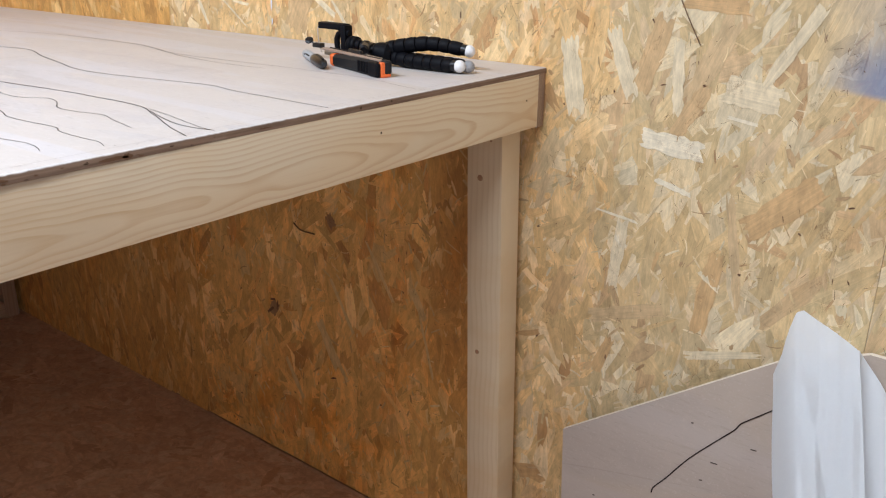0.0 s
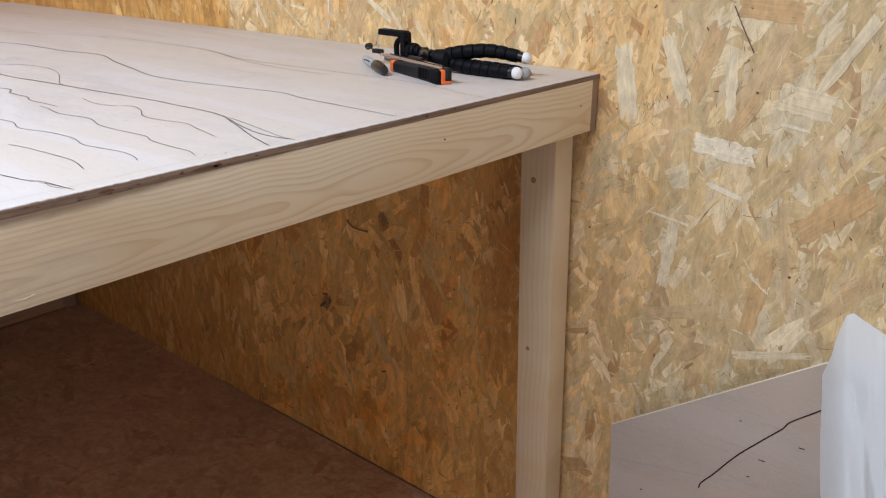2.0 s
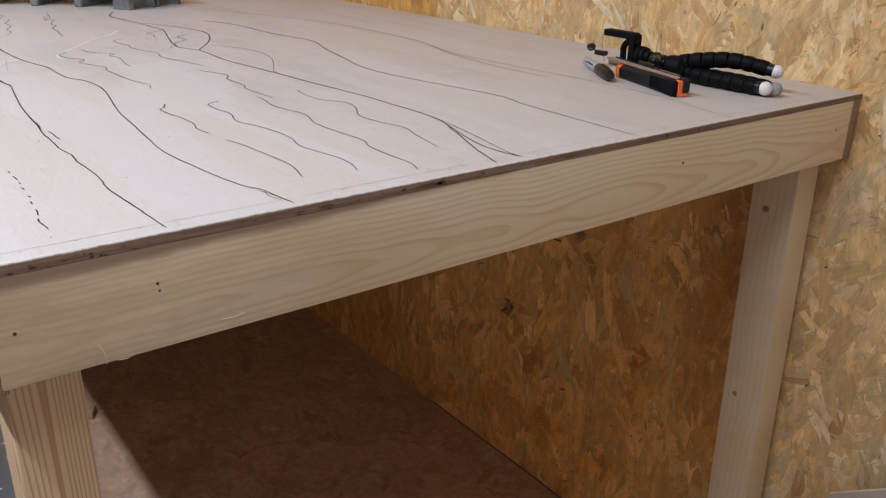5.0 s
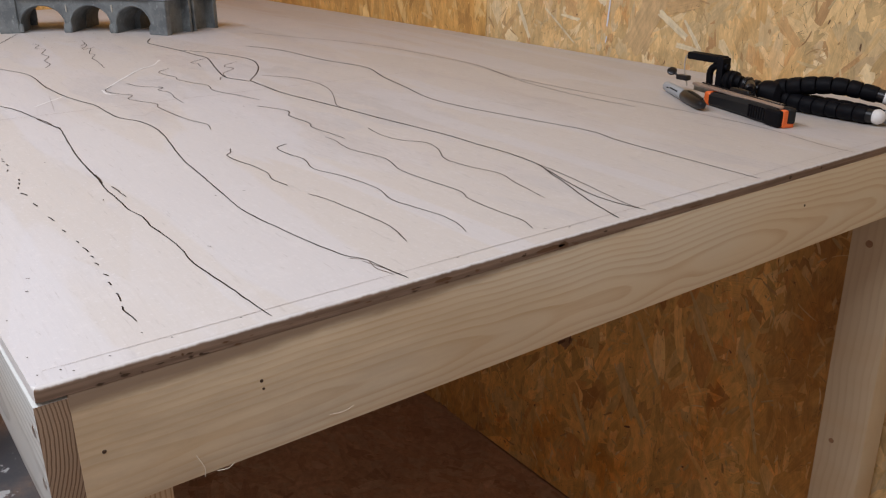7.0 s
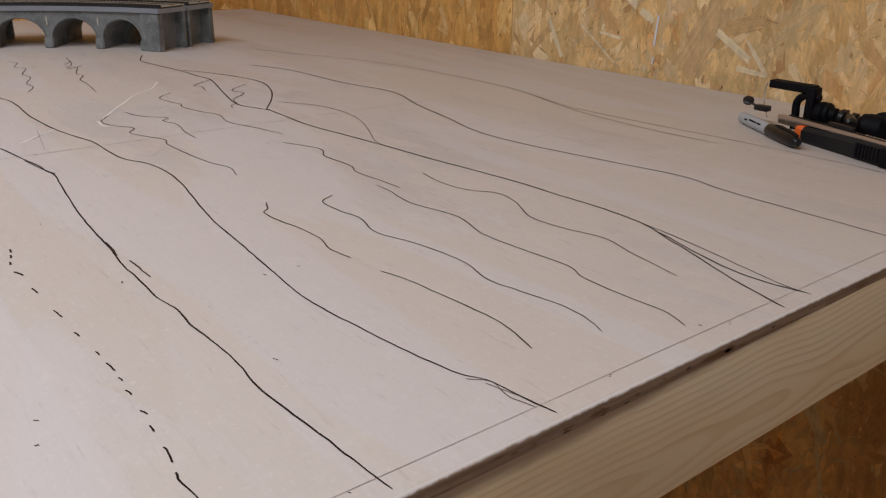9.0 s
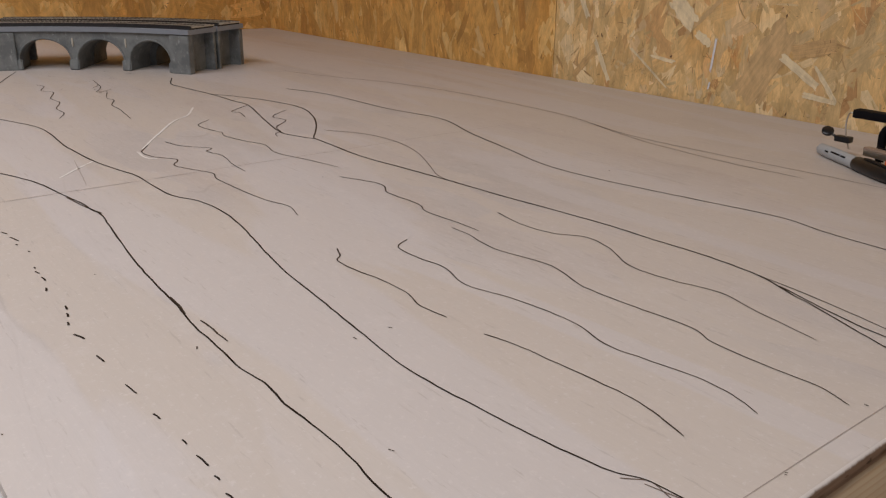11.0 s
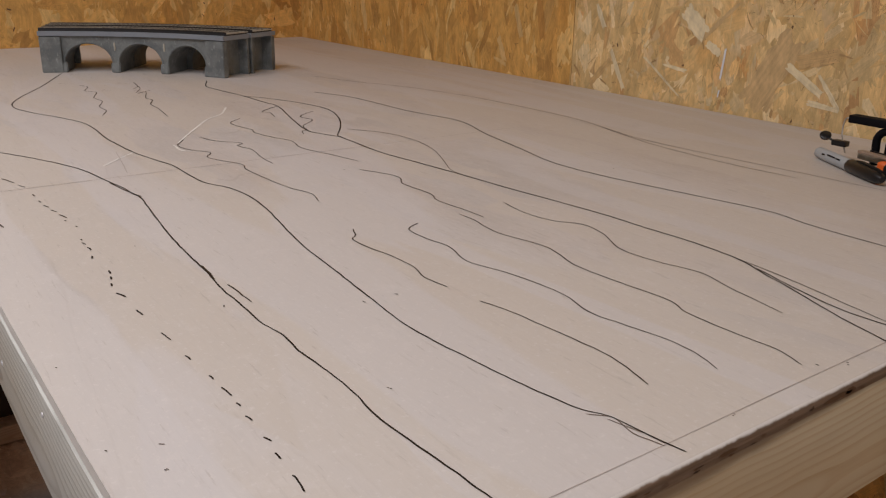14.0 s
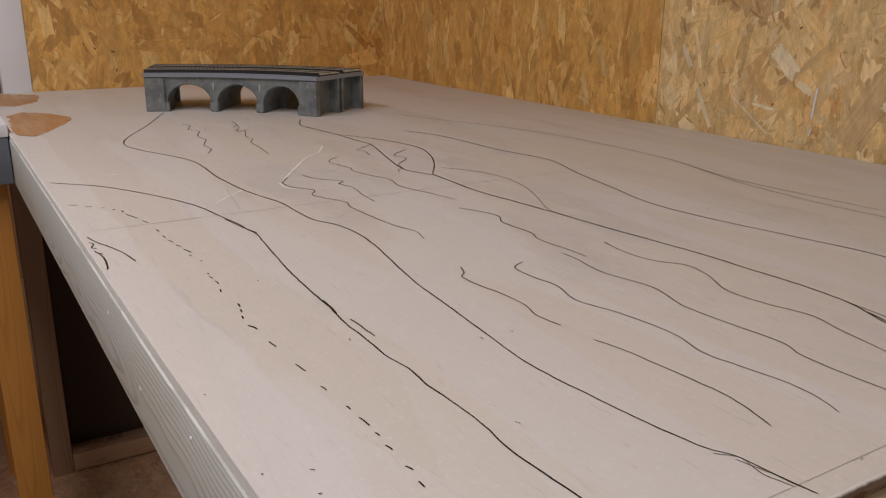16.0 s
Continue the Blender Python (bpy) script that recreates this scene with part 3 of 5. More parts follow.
for nm, lo, hi in (("wall_south", (WEST, SOUTH - 0.06, -0.05), (EAST, SOUTH, TOP)),
                   ("wall_far_west", (WEST - 0.06, SOUTH, -0.05), (WEST, 0.08, TOP)), ("wall_recess", (WEST, 0.0, -0.05), (CORNER - 0.08, 0.08, TOP))):
    tagged(box_part(nm, lo, hi, wall_wood, bevel=0), "plain boarded workshop wall", "wall", kind="structure")

JOINT = -1.087
X, Y, Z = Vector((1, 0, 0)), Vector((0, 1, 0)), Vector((0, 0, 1))
boards = []
for lo, hi, mat, lab in ((CORNER, JOINT - 0.001, osb_amber, "amber strand board with long upright flakes"), (JOINT + 0.001, 0.1195, osb_honey, "honey-coloured strand board"),
                         (0.12, 0.5648, osb_pale, "pale strand board with grey-blue overspray"), (0.5654, 1.34, osb_pale, "pale strand board"), (1.342, EAST, osb_pale, "pale strand board")):
    foot = 1.052 if mat is osb_honey else 0.005
    boards.append(box_part("strand_board", (lo, 0.0, foot), (hi, 0.015, TOP - 0.001), mat, wall_north, 0.0, lab))
# lower part of the honey board, coloured as it looks shaded by the bench
low_board = box_part("strand_board", (JOINT + 0.001, 0.0, 0.005), (-0.0903, 0.015, 1.0515), osb_honey_shaded, wall_north, 0.0, "honey strand board below the bench top, shade put into its colour")
side_board = box_part("strand_board", (-0.0897, 0.0, 0.005), (0.1195, 0.015, 1.0515), osb_honey, wall_north, 0.0, "honey-coloured strand board")
# added sheet, near-black to give the deep shade under the bench's far end
tagged(box_part("shade_sheet", (CORNER - 0.013, -1.175, 0.001), (CORNER, -0.001, 0.994), shade_dark, bevel=0), "near-black sheet added for the shade below bench height on the end wall", "wall panel", kind="structure")
end_board = box_part("strand_board", (CORNER - 0.013, -1.10, 0.996), (CORNER, -0.001, TOP - 0.001), osb_amber, wall_west, 0.0, "amber strand board")
flakes("flake", boards[0], osb_amber, (CORNER, 0, 0.0), X, Z, JOINT - CORNER - 0.001, 1.75, 5200, 90, 20, 11, (0.06, 0.19), (0.010, 0.050))
flakes("flake", boards[1], osb_honey, (JOINT + 0.001, 0, 1.052), X, Z, 1.2055, 0.70, 2600, 84, 34, 12)
flakes("flake", low_board, osb_honey_shaded, (JOINT + 0.001, 0, 0.005), X, Z, 0.9957, 1.0465, 2300, 80, 34, 16, (0.05, 0.17), (0.012, 0.060))
# amber flakes darken the strip beside the leg, where its shadow lies
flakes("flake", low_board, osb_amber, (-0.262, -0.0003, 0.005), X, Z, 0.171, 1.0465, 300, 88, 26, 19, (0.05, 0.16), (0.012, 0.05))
flakes("flake", side_board, osb_honey, (-0.0897, 0, 0.005), X, Z, 0.2292, 1.72, 1500, 84, 34, 18, depth=0.0007)
flakes("sliver", side_board, osb_pale, (-0.0897, -0.0006, 0.005), X, Z, 0.2092, 1.0465, 160, 80, 46, 37, (0.008, 0.045), (0.001, 0.006), 0.0004)
flakes("flake", boards[2], osb_pale, (0.105, 0, 0.2), X, Z, 0.4598, 1.55, 1600, 76, 34, 13, (0.045, 0.145), (0.010, 0.054))
flakes("flake", boards[3], osb_pale, (0.5654, 0, 0.2), X, Z, 0.45, 1.55, 2000, 80, 36, 17)
flakes("flake", end_board, osb_amber, (CORNER, -1.10, 1.0), Y, Z, 1.098, 0.8, 1300, 90, 40, 14, (0.06, 0.17), (0.012, 0.055))
# thin curled slivers between the flakes
SLIVER = [(0.0, (0.75, 0.595, 0.34)), (0.40, (0.68, 0.505, 0.255)), (0.70, (0.82, 0.68, 0.42)), (0.85, (0.56, 0.38, 0.19)), (1.0, (0.44, 0.27, 0.125))]
osb_sliver = osb("osb_sliver", SLIVER, spray=True)
osb_sliver_honey = osb("osb_sliver_honey", [(p, (c[0] * 0.97, c[1] * 0.90, c[2] * 0.78)) for p, c in SLIVER])
osb_sliver_amber = osb("osb_sliver_amber", AMBER)
# slivers recoloured likewise for the shade under the bench
osb_sliver_shaded = osb("osb_sliver_shaded", [(p, (c[0] * 0.98, c[1] * 0.86, c[2] * 0.62)) for p, c in SLIVER])
flakes("sliver", low_board, osb_sliver_shaded, (JOINT + 0.001, -0.0006, 0.005), X, Z, 0.9957, 1.04, 700, 80, 46, 36, (0.008, 0.045), (0.001, 0.006), 0.0004)
flakes("sliver", boards[0], osb_sliver_amber, (CORNER, -0.0006, 0.0), X, Z, JOINT - CORNER - 0.001, 1.6, 800, 90, 26, 31, (0.015, 0.07), (0.001, 0.006), 0.0003)
flakes("sliver", boards[1], osb_sliver_honey, (JOINT + 0.001, -0.0006, 1.052), X, Z, 1.2055, 0.55, 800, 80, 46, 35, (0.008, 0.040), (0.001, 0.006), 0.0004)
flakes("sliver", boards[2], osb_sliver, (0.11, -0.0006, 0.2), X, Z, 0.453, 1.4, 800, 78, 46, 32, (0.008, 0.040), (0.001, 0.006), 0.0004)
flakes("sliver", end_board, osb_sliver_amber, (CORNER + 0.0006, -1.10, 1.0), Y, Z, 1.098, 0.7, 350, 90, 50, 34, (0.012, 0.06), (0.001, 0.006), 0.0003)
for b, o, w, sd in ((boards[0], (CORNER, -0.0009, 0.0), 1.28, 21), (boards[1], (JOINT + 0.002, -0.0009, 0.0), 2.0, 22)):
    flakes("bark_sliver", b, bark, o, X, Z, w, 1.5, int(130 * w), 85, 60, sd, (0.002, 0.012), (0.0010, 0.004))
flakes("crevice", boards[1], crevice, (JOINT + 0.002, -0.0008, 0.0), X, Z, 2.0, 1.5, 2300, 78, 50, 41, (0.003, 0.020), (0.0005, 0.0004), 0.0004)
flakes("crevice", boards[0], crevice, (CORNER, -0.0008, 0.0), X, Z, 1.27, 1.5, 420, 88, 34, 42, (0.003, 0.022), (0.0006, 0.0016), 0.0004)
flakes("bark_sliver", end_board, bark, (CORNER + 0.0009, -1.10, 1.0), Y, Z, 1.09, 0.7, 40, 85, 50, 24, (0.003, 0.014), (0.0012, 0.0045))
flakes("flake", floor, osb_floor, (-2.38, -1.9, 0.0), X, Y, 2.6, 1.89, 7000, 10, 40, 15)

# marked flakes that stand out on the pale boards
slips("lined_flake", boards[2], lined_flake, (0, -0.0009, 0), X, Z, [(0.288, 1.136, 0.145, 0.036, 66), (0.358, 0.845, 0.19, 0.022, -79), (0.186, 0.693, 0.145, 0.030, 20)])
slips("tan_flake", boards[2], tan_flake, (0, -0.0010, 0), X, Z, [(0.192, 1.138, 0.125, 0.036, 74), (0.262, 1.055, 0.10, 0.036, 62)])
slips("pale_flake", boards[2], white_flake, (0, -0.0011, 0), X, Z, [(0.238, 1.0, 0.105, 0.036, -6), (0.246, 0.932, 0.062, 0.014, -14), (0.345, 1.052, 0.047, 0.006, -8), (0.153, 0.865, 0.078, 0.008, -7), (0.165, 0.821, 0.026, 0.020, -51)])
slips("pale_flake", boards[2], cream_flake, (0, -0.0011, 0), X, Z, [(0.142, 1.120, 0.115, 0.028, -68), (0.237, 1.110, 0.11, 0.027, -86), (0.356, 1.091, 0.082, 0.048, -8), (0.324, 0.790, 0.042, 0.020, -32), (0.360, 0.667, 0.13, 0.020, 18), (0.40, 1.16, 0.14, 0.03, 60), (0.16, 0.80, 0.13, 0.03, 84)])
slips("red_flake", boards[2], red_flake, (0, -0.0011, 0), X, Z, [(0.420, 0.930, 0.132, 0.044, 43), (0.322, 0.764, 0.145, 0.042, 84), (0.285, 1.222, 0.10, 0.038, -4), (0.230, 0.800, 0.036, 0.012, 78), (0.148, 0.60, 0.08, 0.03, 70)])
slips("pale_flake", side_board, cream_flake, (0, -0.0012, 0), X, Z, [(0.052, 1.090, 0.128, 0.038, -80)])
slips("red_flake", side_board, red_flake, (0, -0.0012, 0), X, Z, [(0.047, 0.697, 0.10, 0.036, 70)])
slips("tan_flake", boards[1], tan_flake, (0, -0.0010, 0), X, Z, [(-0.606, 1.183, 0.145, 0.055, 60), (-0.727, 1.251, 0.115, 0.012, 44), (-0.600, 1.132, 0.04, 0.012, 65)])
slips("red_flake", boards[1], red_flake, (0, -0.0011, 0), X, Z, [(-0.525, 1.212, 0.072, 0.026, 15), (-1.002, 1.138, 0.075, 0.020, 47)])
slips("pale_flake", boards[1], cream_flake, (0, -0.0012, 0), X, Z, [(-0.774, 1.253, 0.066, 0.034, -41), (-0.728, 1.210, 0.036, 0.022, -27), (-0.543, 1.175, 0.080, 0.015, -31), (-0.498, 1.161, 0.068, 0.013, -51), (-0.506, 1.138, 0.055, 0.013, -6),
                                                                   (-1.010, 1.249, 0.054, 0.019, -61), (-0.954, 1.147, 0.088, 0.014, -61), (-0.839, 1.147, 0.114, 0.006, -35), (-0.810, 1.167, 0.057, 0.009, -7)])
slips("paint_run", boards[1], white_paint, (0, -0.0014, 0), X, Z, [(-0.704, 1.184, 0.058, 0.0045, -95), (-0.706, 1.132, 0.014, 0.0045, -100)])
slips("ochre_flake", boards[0], ochre_flake, (0, -0.0011, 0), X, Z, [(-1.190, 1.231, 0.090, 0.022, -80), (-1.448, 1.239, 0.066, 0.026, -84)])
slips("pale_flake", boards[0], honey_flake, (0, -0.0011, 0), X, Z, [(-1.323, 1.154, 0.062, 0.017, -64), (-1.957, 1.196, 0.093, 0.028, -78), (-1.267, 1.222, 0.076, 0.017, -70), (-1.329, 1.127, 0.048, 0.014, -16)])
slips("pale_flake", low_board, osb_sliver_shaded, (0, -0.0011, 0), X, Z, [(-0.571, 0.385, 0.13, 0.030, -62), (-0.545, 0.36, 0.12, 0.016, -58), (-0.52, 0.50, 0.14, 0.012, -60), (-0.27, 0.49, 0.17, 0.012, -75), (-0.29, 0.574, 0.075, 0.030, -60), (-0.40, 0.62, 0.15, 0.016, -58), (-0.70, 0.25, 0.12, 0.02, -60)])
slips("dark_flake", low_board, dark_flake, (0, -0.0011, 0), X, Z, [(-0.548, 0.705, 0.032, 0.026, -54)])
slips("knot", low_board, dark_flake, (0, -0.0011, 0), X, Z, [(-0.765, 0.430, 0.045, 0.030, 60)])
slips("knot", low_board, bark, (0, -0.0013, 0), X, Z, [(-0.779, 0.420, 0.030, 0.007, 40), (-0.752, 0.440, 0.026, 0.007, 80), (-0.768, 0.452, 0.020, 0.006, 10), (-0.56, 0.30, 0.018, 0.008, 20)])
bm = bmesh.new()
pipe(bm, smooth_curve([(-0.67, -0.004, 0.676), (-0.645, -0.006, 0.664), (-0.60, -0.004, 0.663)], 8), 0.0016, 8)
part("loose_splinter", bm, bark, low_board)
bm = bmesh.new()
pipe(bm, smooth_curve([(0.228, -0.003, 1.225), (0.245, -0.004, 1.195), (0.267, -0.003, 1.157)], 6), 0.0008, 8)
part("loose_splinter", bm, bark, boards[2])

bm = bmesh.new()
solid(bm, (CORNER - 0.06, -1.175, 0.9945), (CORNER + 0.004, -1.1004, TOP), 0.004)
tagged(part("trim", bm, white_paint), "white painted upright trim beside the end wall", "trim", kind="structure")

# ---- the bench ----
ZT, FRONT = 1.10, -1.2248


def front_bend(x):
    """How far the front edge bends in near the open end."""
    return 0.0050 * max(0.0, 1 + x / 0.40) ** 1.6


bench = thing("workbench", (-1.2, -0.61, 0.0), "large new softwood workbench with plywood top, standing against the wall", "workbench")

bm = bmesh.new()
rim = [(CORNER + 0.003, FRONT), (-0.40, FRONT), (-0.20, FRONT + 0.0015), (-0.08, FRONT + 0.0035), (-0.006, FRONT + 0.0052), (-0.0015, FRONT + 0.0058), (0.0, FRONT + 0.0085), (0.0, -0.002), (CORNER + 0.003, -0.002)]
low, high = ([bm.verts.new((x, y, z)) for x, y in rim] for z in (ZT - 0.010, ZT))
bm.faces.new(low[::-1])
upper = bm.faces.new(high)
for i in range(len(rim)):
    j = (i + 1) % len(rim)
    bm.faces.new((low[i], low[j], high[j], high[i]))
bmesh.ops.bevel(bm, geom=list(upper.edges), offset=0.0036, segments=4, affect="EDGES", profile=0.5)
bm.normal_update()
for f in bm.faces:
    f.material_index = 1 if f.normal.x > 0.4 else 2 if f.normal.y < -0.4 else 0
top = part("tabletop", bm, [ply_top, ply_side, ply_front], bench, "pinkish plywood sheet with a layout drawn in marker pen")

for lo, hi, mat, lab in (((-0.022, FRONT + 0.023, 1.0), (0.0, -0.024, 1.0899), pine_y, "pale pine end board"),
                         ((CORNER + 0.02, FRONT - 0.0014, 0.996), (-0.0005, FRONT + 0.0228, 1.0878), [pine_x, grain_end], "whitened pine side board"),
                         ((CORNER + 0.02, -0.0235, 0.998), (-0.0005, -0.003, 1.0899), [pine_x, grain_end], ""),
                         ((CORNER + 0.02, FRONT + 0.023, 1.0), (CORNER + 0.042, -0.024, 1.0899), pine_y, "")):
    bm = bmesh.new()
    solid(bm, lo, hi, 0.0012, 2)
    if isinstance(mat, list):
        # the front board bends in a little towards its end
        for cut in (-0.40, -0.20, -0.08):
            bmesh.ops.bisect_plane(bm, geom=[*bm.verts, *bm.edges, *bm.faces], plane_co=(cut, 0, 0), plane_no=(1, 0, 0))
        for v in bm.verts:
            if v.co.x > -0.41 and v.co.y < -1.0:
                v.co.y += front_bend(v.co.x)
        for f in bm.faces:
            f.material_index = 1 if f.calc_center_median().x > hi[0] - 0.0003 else 0
    part("frame_board", bm, mat, bench, lab)
for x in (-0.62, -1.22, -1.82):
    box_part("cross_bearer", (x, FRONT + 0.024, 1.02), (x + 0.04, -0.025, 1.0899), pine_y, bench, 0.003)


def leg(x0, x1, y0, y1, lean, mat, lab=""):
    bm = bmesh.new()
    for v in solid(bm, (x0, y0, 0.0), (x1, y1, 1.0), 0.0):
        v.co.x += lean * (1.0 - v.co.z)
    bmesh.ops.bevel(bm, geom=list(bm.edges), offset=0.0032, segments=2, affect="EDGES", profile=0.6)
    return part("leg", bm, mat, bench, lab)


leg(-0.112, -0.036, -0.076, -0.020, 0.022, pine_z)
leg(-0.105, -0.030, -1.198, -1.140, 0.0, pine_warm, "warm striped pine leg")
leg(-2.26, -2.19, -0.070, -0.022, 0.0, pine_dark, "brown timber leg")
leg(-2.26, -2.19, -1.200, -1.143, 0.0, pine_dark, "brown timber leg")
box_part("floor_rail", (-2.225, -1.142, 0.007), (-2.185, -0.071, 0.062), pine_rail, bench, 0.004, "brown rail between the far legs")


def disc(name, at, r, normal, mat, parent):
    bm = bmesh.new()
    a = Vector(at)
    lathe(bm, a - Vector(normal) * 0.004, a + Vector(normal) * 0.0006, [(0, r), (0.0042, r), (0.0046, r * 0.7)], 12)
    return part(name, bm, mat, parent)


for y, z, r in ((-1.080, 1.0575, 0.0013), (-1.079, 1.051, 0.0010), (-1.187, 1.044, 0.0014), (-0.42, 1.055, 0.0016), (-0.06, 1.05, 0.0015)):
    disc("screw_hole", (0, y, z), r, (1, 0, 0), screw_hole, bench)
for y, z, r in ((-0.458, 1.0945, 0.0022), (-0.398, 1.0955, 0.0016)):
    disc("edge_knot", (0, y, z), r, (1, 0, 0), screw_hole, top)
for x, z in ((-0.012, 1.066), (-0.012, 1.028)):
    disc("screw", (x, FRONT - 0.0014 + front_bend(x), z), 0.0042, (0, -1, 0), steel, bench)
for x, z, r in ((-0.60, 1.062, 0.0030), (-0.47, 1.035, 0.0026), (-0.30, 1.07, 0.0018)):
    disc("paint_spot", (x, FRONT - 0.0014 + front_bend(x), z), r, (0, -1, 0), white_paint, bench)
for x, z, r in ((-0.083, 0.905, 0.0058), (-0.088, 0.560, 0.0045), (-0.06, 0.975, 0.002)):
    disc("knot", (x + 0.022 * (1 - z), -0.0761, z), r, (0, -1, 0), knot_brown, bench)
for y, z, dy, dz in ((-1.131, 1.018, 0.004, -0.018), (-1.118, 1.0005, 0.012, 0.002), (-1.03, 1.012, 0.02, 0.001)):
    bm = bmesh.new()
    pipe(bm, smooth_curve([(0.001, y, z), (0.004, y + dy * 0.4 + 0.002, z + dz * 0.5), (0.002, y + dy, z + dz)], 6), 0.00032, 6)
    part("wood_splinter", bm, ply_pale, bench)

# a torn hollow in the edge of the sheet
for y0, l, h in ((-0.812, 0.020, 0.0026), (-0.797, 0.007, 0.0036), (-0.925, 0.010, 0.0020), (-0.62, 0.012, 0.0012)):
    bm = bmesh.new()
    rim = [bm.verts.new((0.0005, y0 + l * math.cos(a) * (0.8 + 0.3 * noise.noise((a, y0, 2.2))), 1.0938 + h * math.sin(a) * (0.7 + 0.5 * noise.noise((a * 2, y0, 5.1))))) for a in (2 * math.pi * i / 18 for i in range(18))]
    bmesh.ops.triangulate(bm, faces=[bm.faces.new(rim)])
    part("edge_gap", bm, bark, top, "torn dark hollow", round_=False)

rnd = random.Random(21)
for i in range(48):
    y, z = -1.19 + rnd.random() ** 1.2 * 0.55, rnd.uniform(1.0905, 1.0958)
    l, h = rnd.uniform(0.0008, 0.0036), rnd.uniform(0.0003, 0.0011)
    bm = bmesh.new()
    tip = [bm.verts.new(v) for v in ((0.0003, y - l, z), (0.0004, y - l * 0.3, z + h), (0.0005, y + l * 0.4, z + h * 0.6), (0.0003, y + l, z + h * 0.2), (0.0004, y + l * 0.2, z - h), (0.0004, y - l * 0.4, z - h * 0.8))]
    bm.faces.new(tip)
    bmesh.ops.triangulate(bm, faces=bm.faces)
    part("edge_splinter", bm, (screw_hole, bark, ply_side)[i % 3], top, round_=False)


# ---- drawing on the bench ----
def stroke(name, material, width, pts):
    """A drawn line: a thin film of ink on the sheet, of uneven width."""
    c = smooth_curve([(x, y, 0) for x, y in pts], 7 if len(pts) > 2 else 10)
    z, bm = ZT + 0.0004, bmesh.new()
    prev = None
    for i, p in enumerate(c):
        d = (c[min(i + 1, len(c) - 1)] - c[max(i - 1, 0)]).normalized()
        s = Vector((-d.y, d.x, 0))
        k = noise.noise((p.x * 35, p.y * 35, width * 900))
        w = width * 0.5 * (0.60 + 0.60 * min(1.0, -p.x)) * (1 + 0.35 * k) * (0.55 if i in (0, len(c) - 1) else 1)
        q = p + s * 0.0007 * noise.noise((p.x * 90, p.y * 90, 3.1))
        row = [bm.verts.new((q.x + s.x * e, q.y + s.y * e, z)) for e in (-w, w)]
        if prev:
            bm.faces.new((prev[0], row[0], row[1], prev[1]))
        prev = row
    bm.normal_update()
    return part(name, bm, material, top, round_=False)


stroke("pen_line", ink, 0.0017, [(-1.082, -1.216), (-1.022, -1.157), (-0.95, -1.115), (-0.879, -1.083), (-0.827, -1.067), (-0.773, -1.059), (-0.723, -1.051), (-0.696, -1.05), (-0.673, -1.047), (-0.619, -1.053), (-0.533, -1.063), (-0.467, -1.068), (-0.414, -1.07), (-0.373, -1.074), (-0.332, -1.074), (-0.293, -1.075), (-0.266, -1.071), (-0.237, -1.073), (-0.201, -1.071), (-0.165, -1.071), (-0.128, -1.074), (-0.072, -1.07), (-0.051, -1.069), (-0.007, -1.066)])
stroke("pen_line", ink, 0.0017, [(-1.766, -0.888), (-1.587, -0.964), (-1.437, -1.036), (-1.355, -1.056), (-1.288, -1.042), (-1.215, -1.012), (-1.134, -0.99), (-1.011, -0.993), (-0.972, -0.992), (-0.899, -0.987), (-0.838, -0.976), (-0.799, -0.968), (-0.706, -0.966), (-0.662, -0.95), (-0.611, -0.945), (-0.557, -0.95), (-0.512, -0.958), (-0.435, -0.971), (-0.359, -0.978), (-0.295, -0.984), (-0.239, -0.989), (-0.205, -0.988), (-0.166, -0.984), (-0.126, -0.979), (-0.096, -0.974), (-0.073, -0.969), (-0.059, -0.961), (-0.041, -0.958), (-0.026, -0.957), (-0.007, -0.953)])
stroke("pen_line", ink_faint, 0.0013, [(-0.067, -0.97), (-0.055, -0.96), (-0.036, -0.963), (-0.018, -0.959)])
stroke("pen_line", ink_faint, 0.0013, [(-0.056, -0.964), (-0.034, -0.958), (-0.007, -0.953)])
stroke("pen_line", ink, 0.0018, [(-1.507, -0.656), (-1.435, -0.685), (-1.392, -0.684), (-1.283, -0.671), (-1.194, -0.666), (-1.14, -0.664), (-1.016, -0.697), (-0.921, -0.719), (-0.882, -0.711), (-0.852, -0.7)])
stroke("pen_line", ink, 0.0018, [(-1.283, -0.671), (-1.228, -0.64), (-1.147, -0.611), (-1.07, -0.602), (-0.993, -0.624), (-0.923, -0.659), (-0.861, -0.699)])
stroke("pen_line", ink, 0.0023, [(-0.861, -0.699), (-0.808, -0.701), (-0.728, -0.703), (-0.648, -0.693), (-0.566, -0.683), (-0.489, -0.676), (-0.423, -0.667), (-0.354, -0.659), (-0.296, -0.657), (-0.253, -0.654), (-0.211, -0.655), (-0.178, -0.66), (-0.147, -0.673), (-0.125, -0.68), (-0.061, -0.705), (-0.007, -0.721)])
stroke("pen_line", ink_thin, 0.0016, [(-0.198, -0.656), (-0.135, -0.664), (-0.078, -0.675), (-0.029, -0.684), (-0.008, -0.683)])
stroke("pen_line", ink, 0.0023, [(-0.162, -0.665), (-0.114, -0.68), (-0.069, -0.69), (-0.035, -0.689), (-0.013, -0.684)])
stroke("pen_line", ink_faint, 0.0013, [(-0.899, -0.661), (-0.838, -0.625), (-0.771, -0.618), (-0.704, -0.632), (-0.641, -0.66), (-0.598, -0.68), (-0.557, -0.684)])
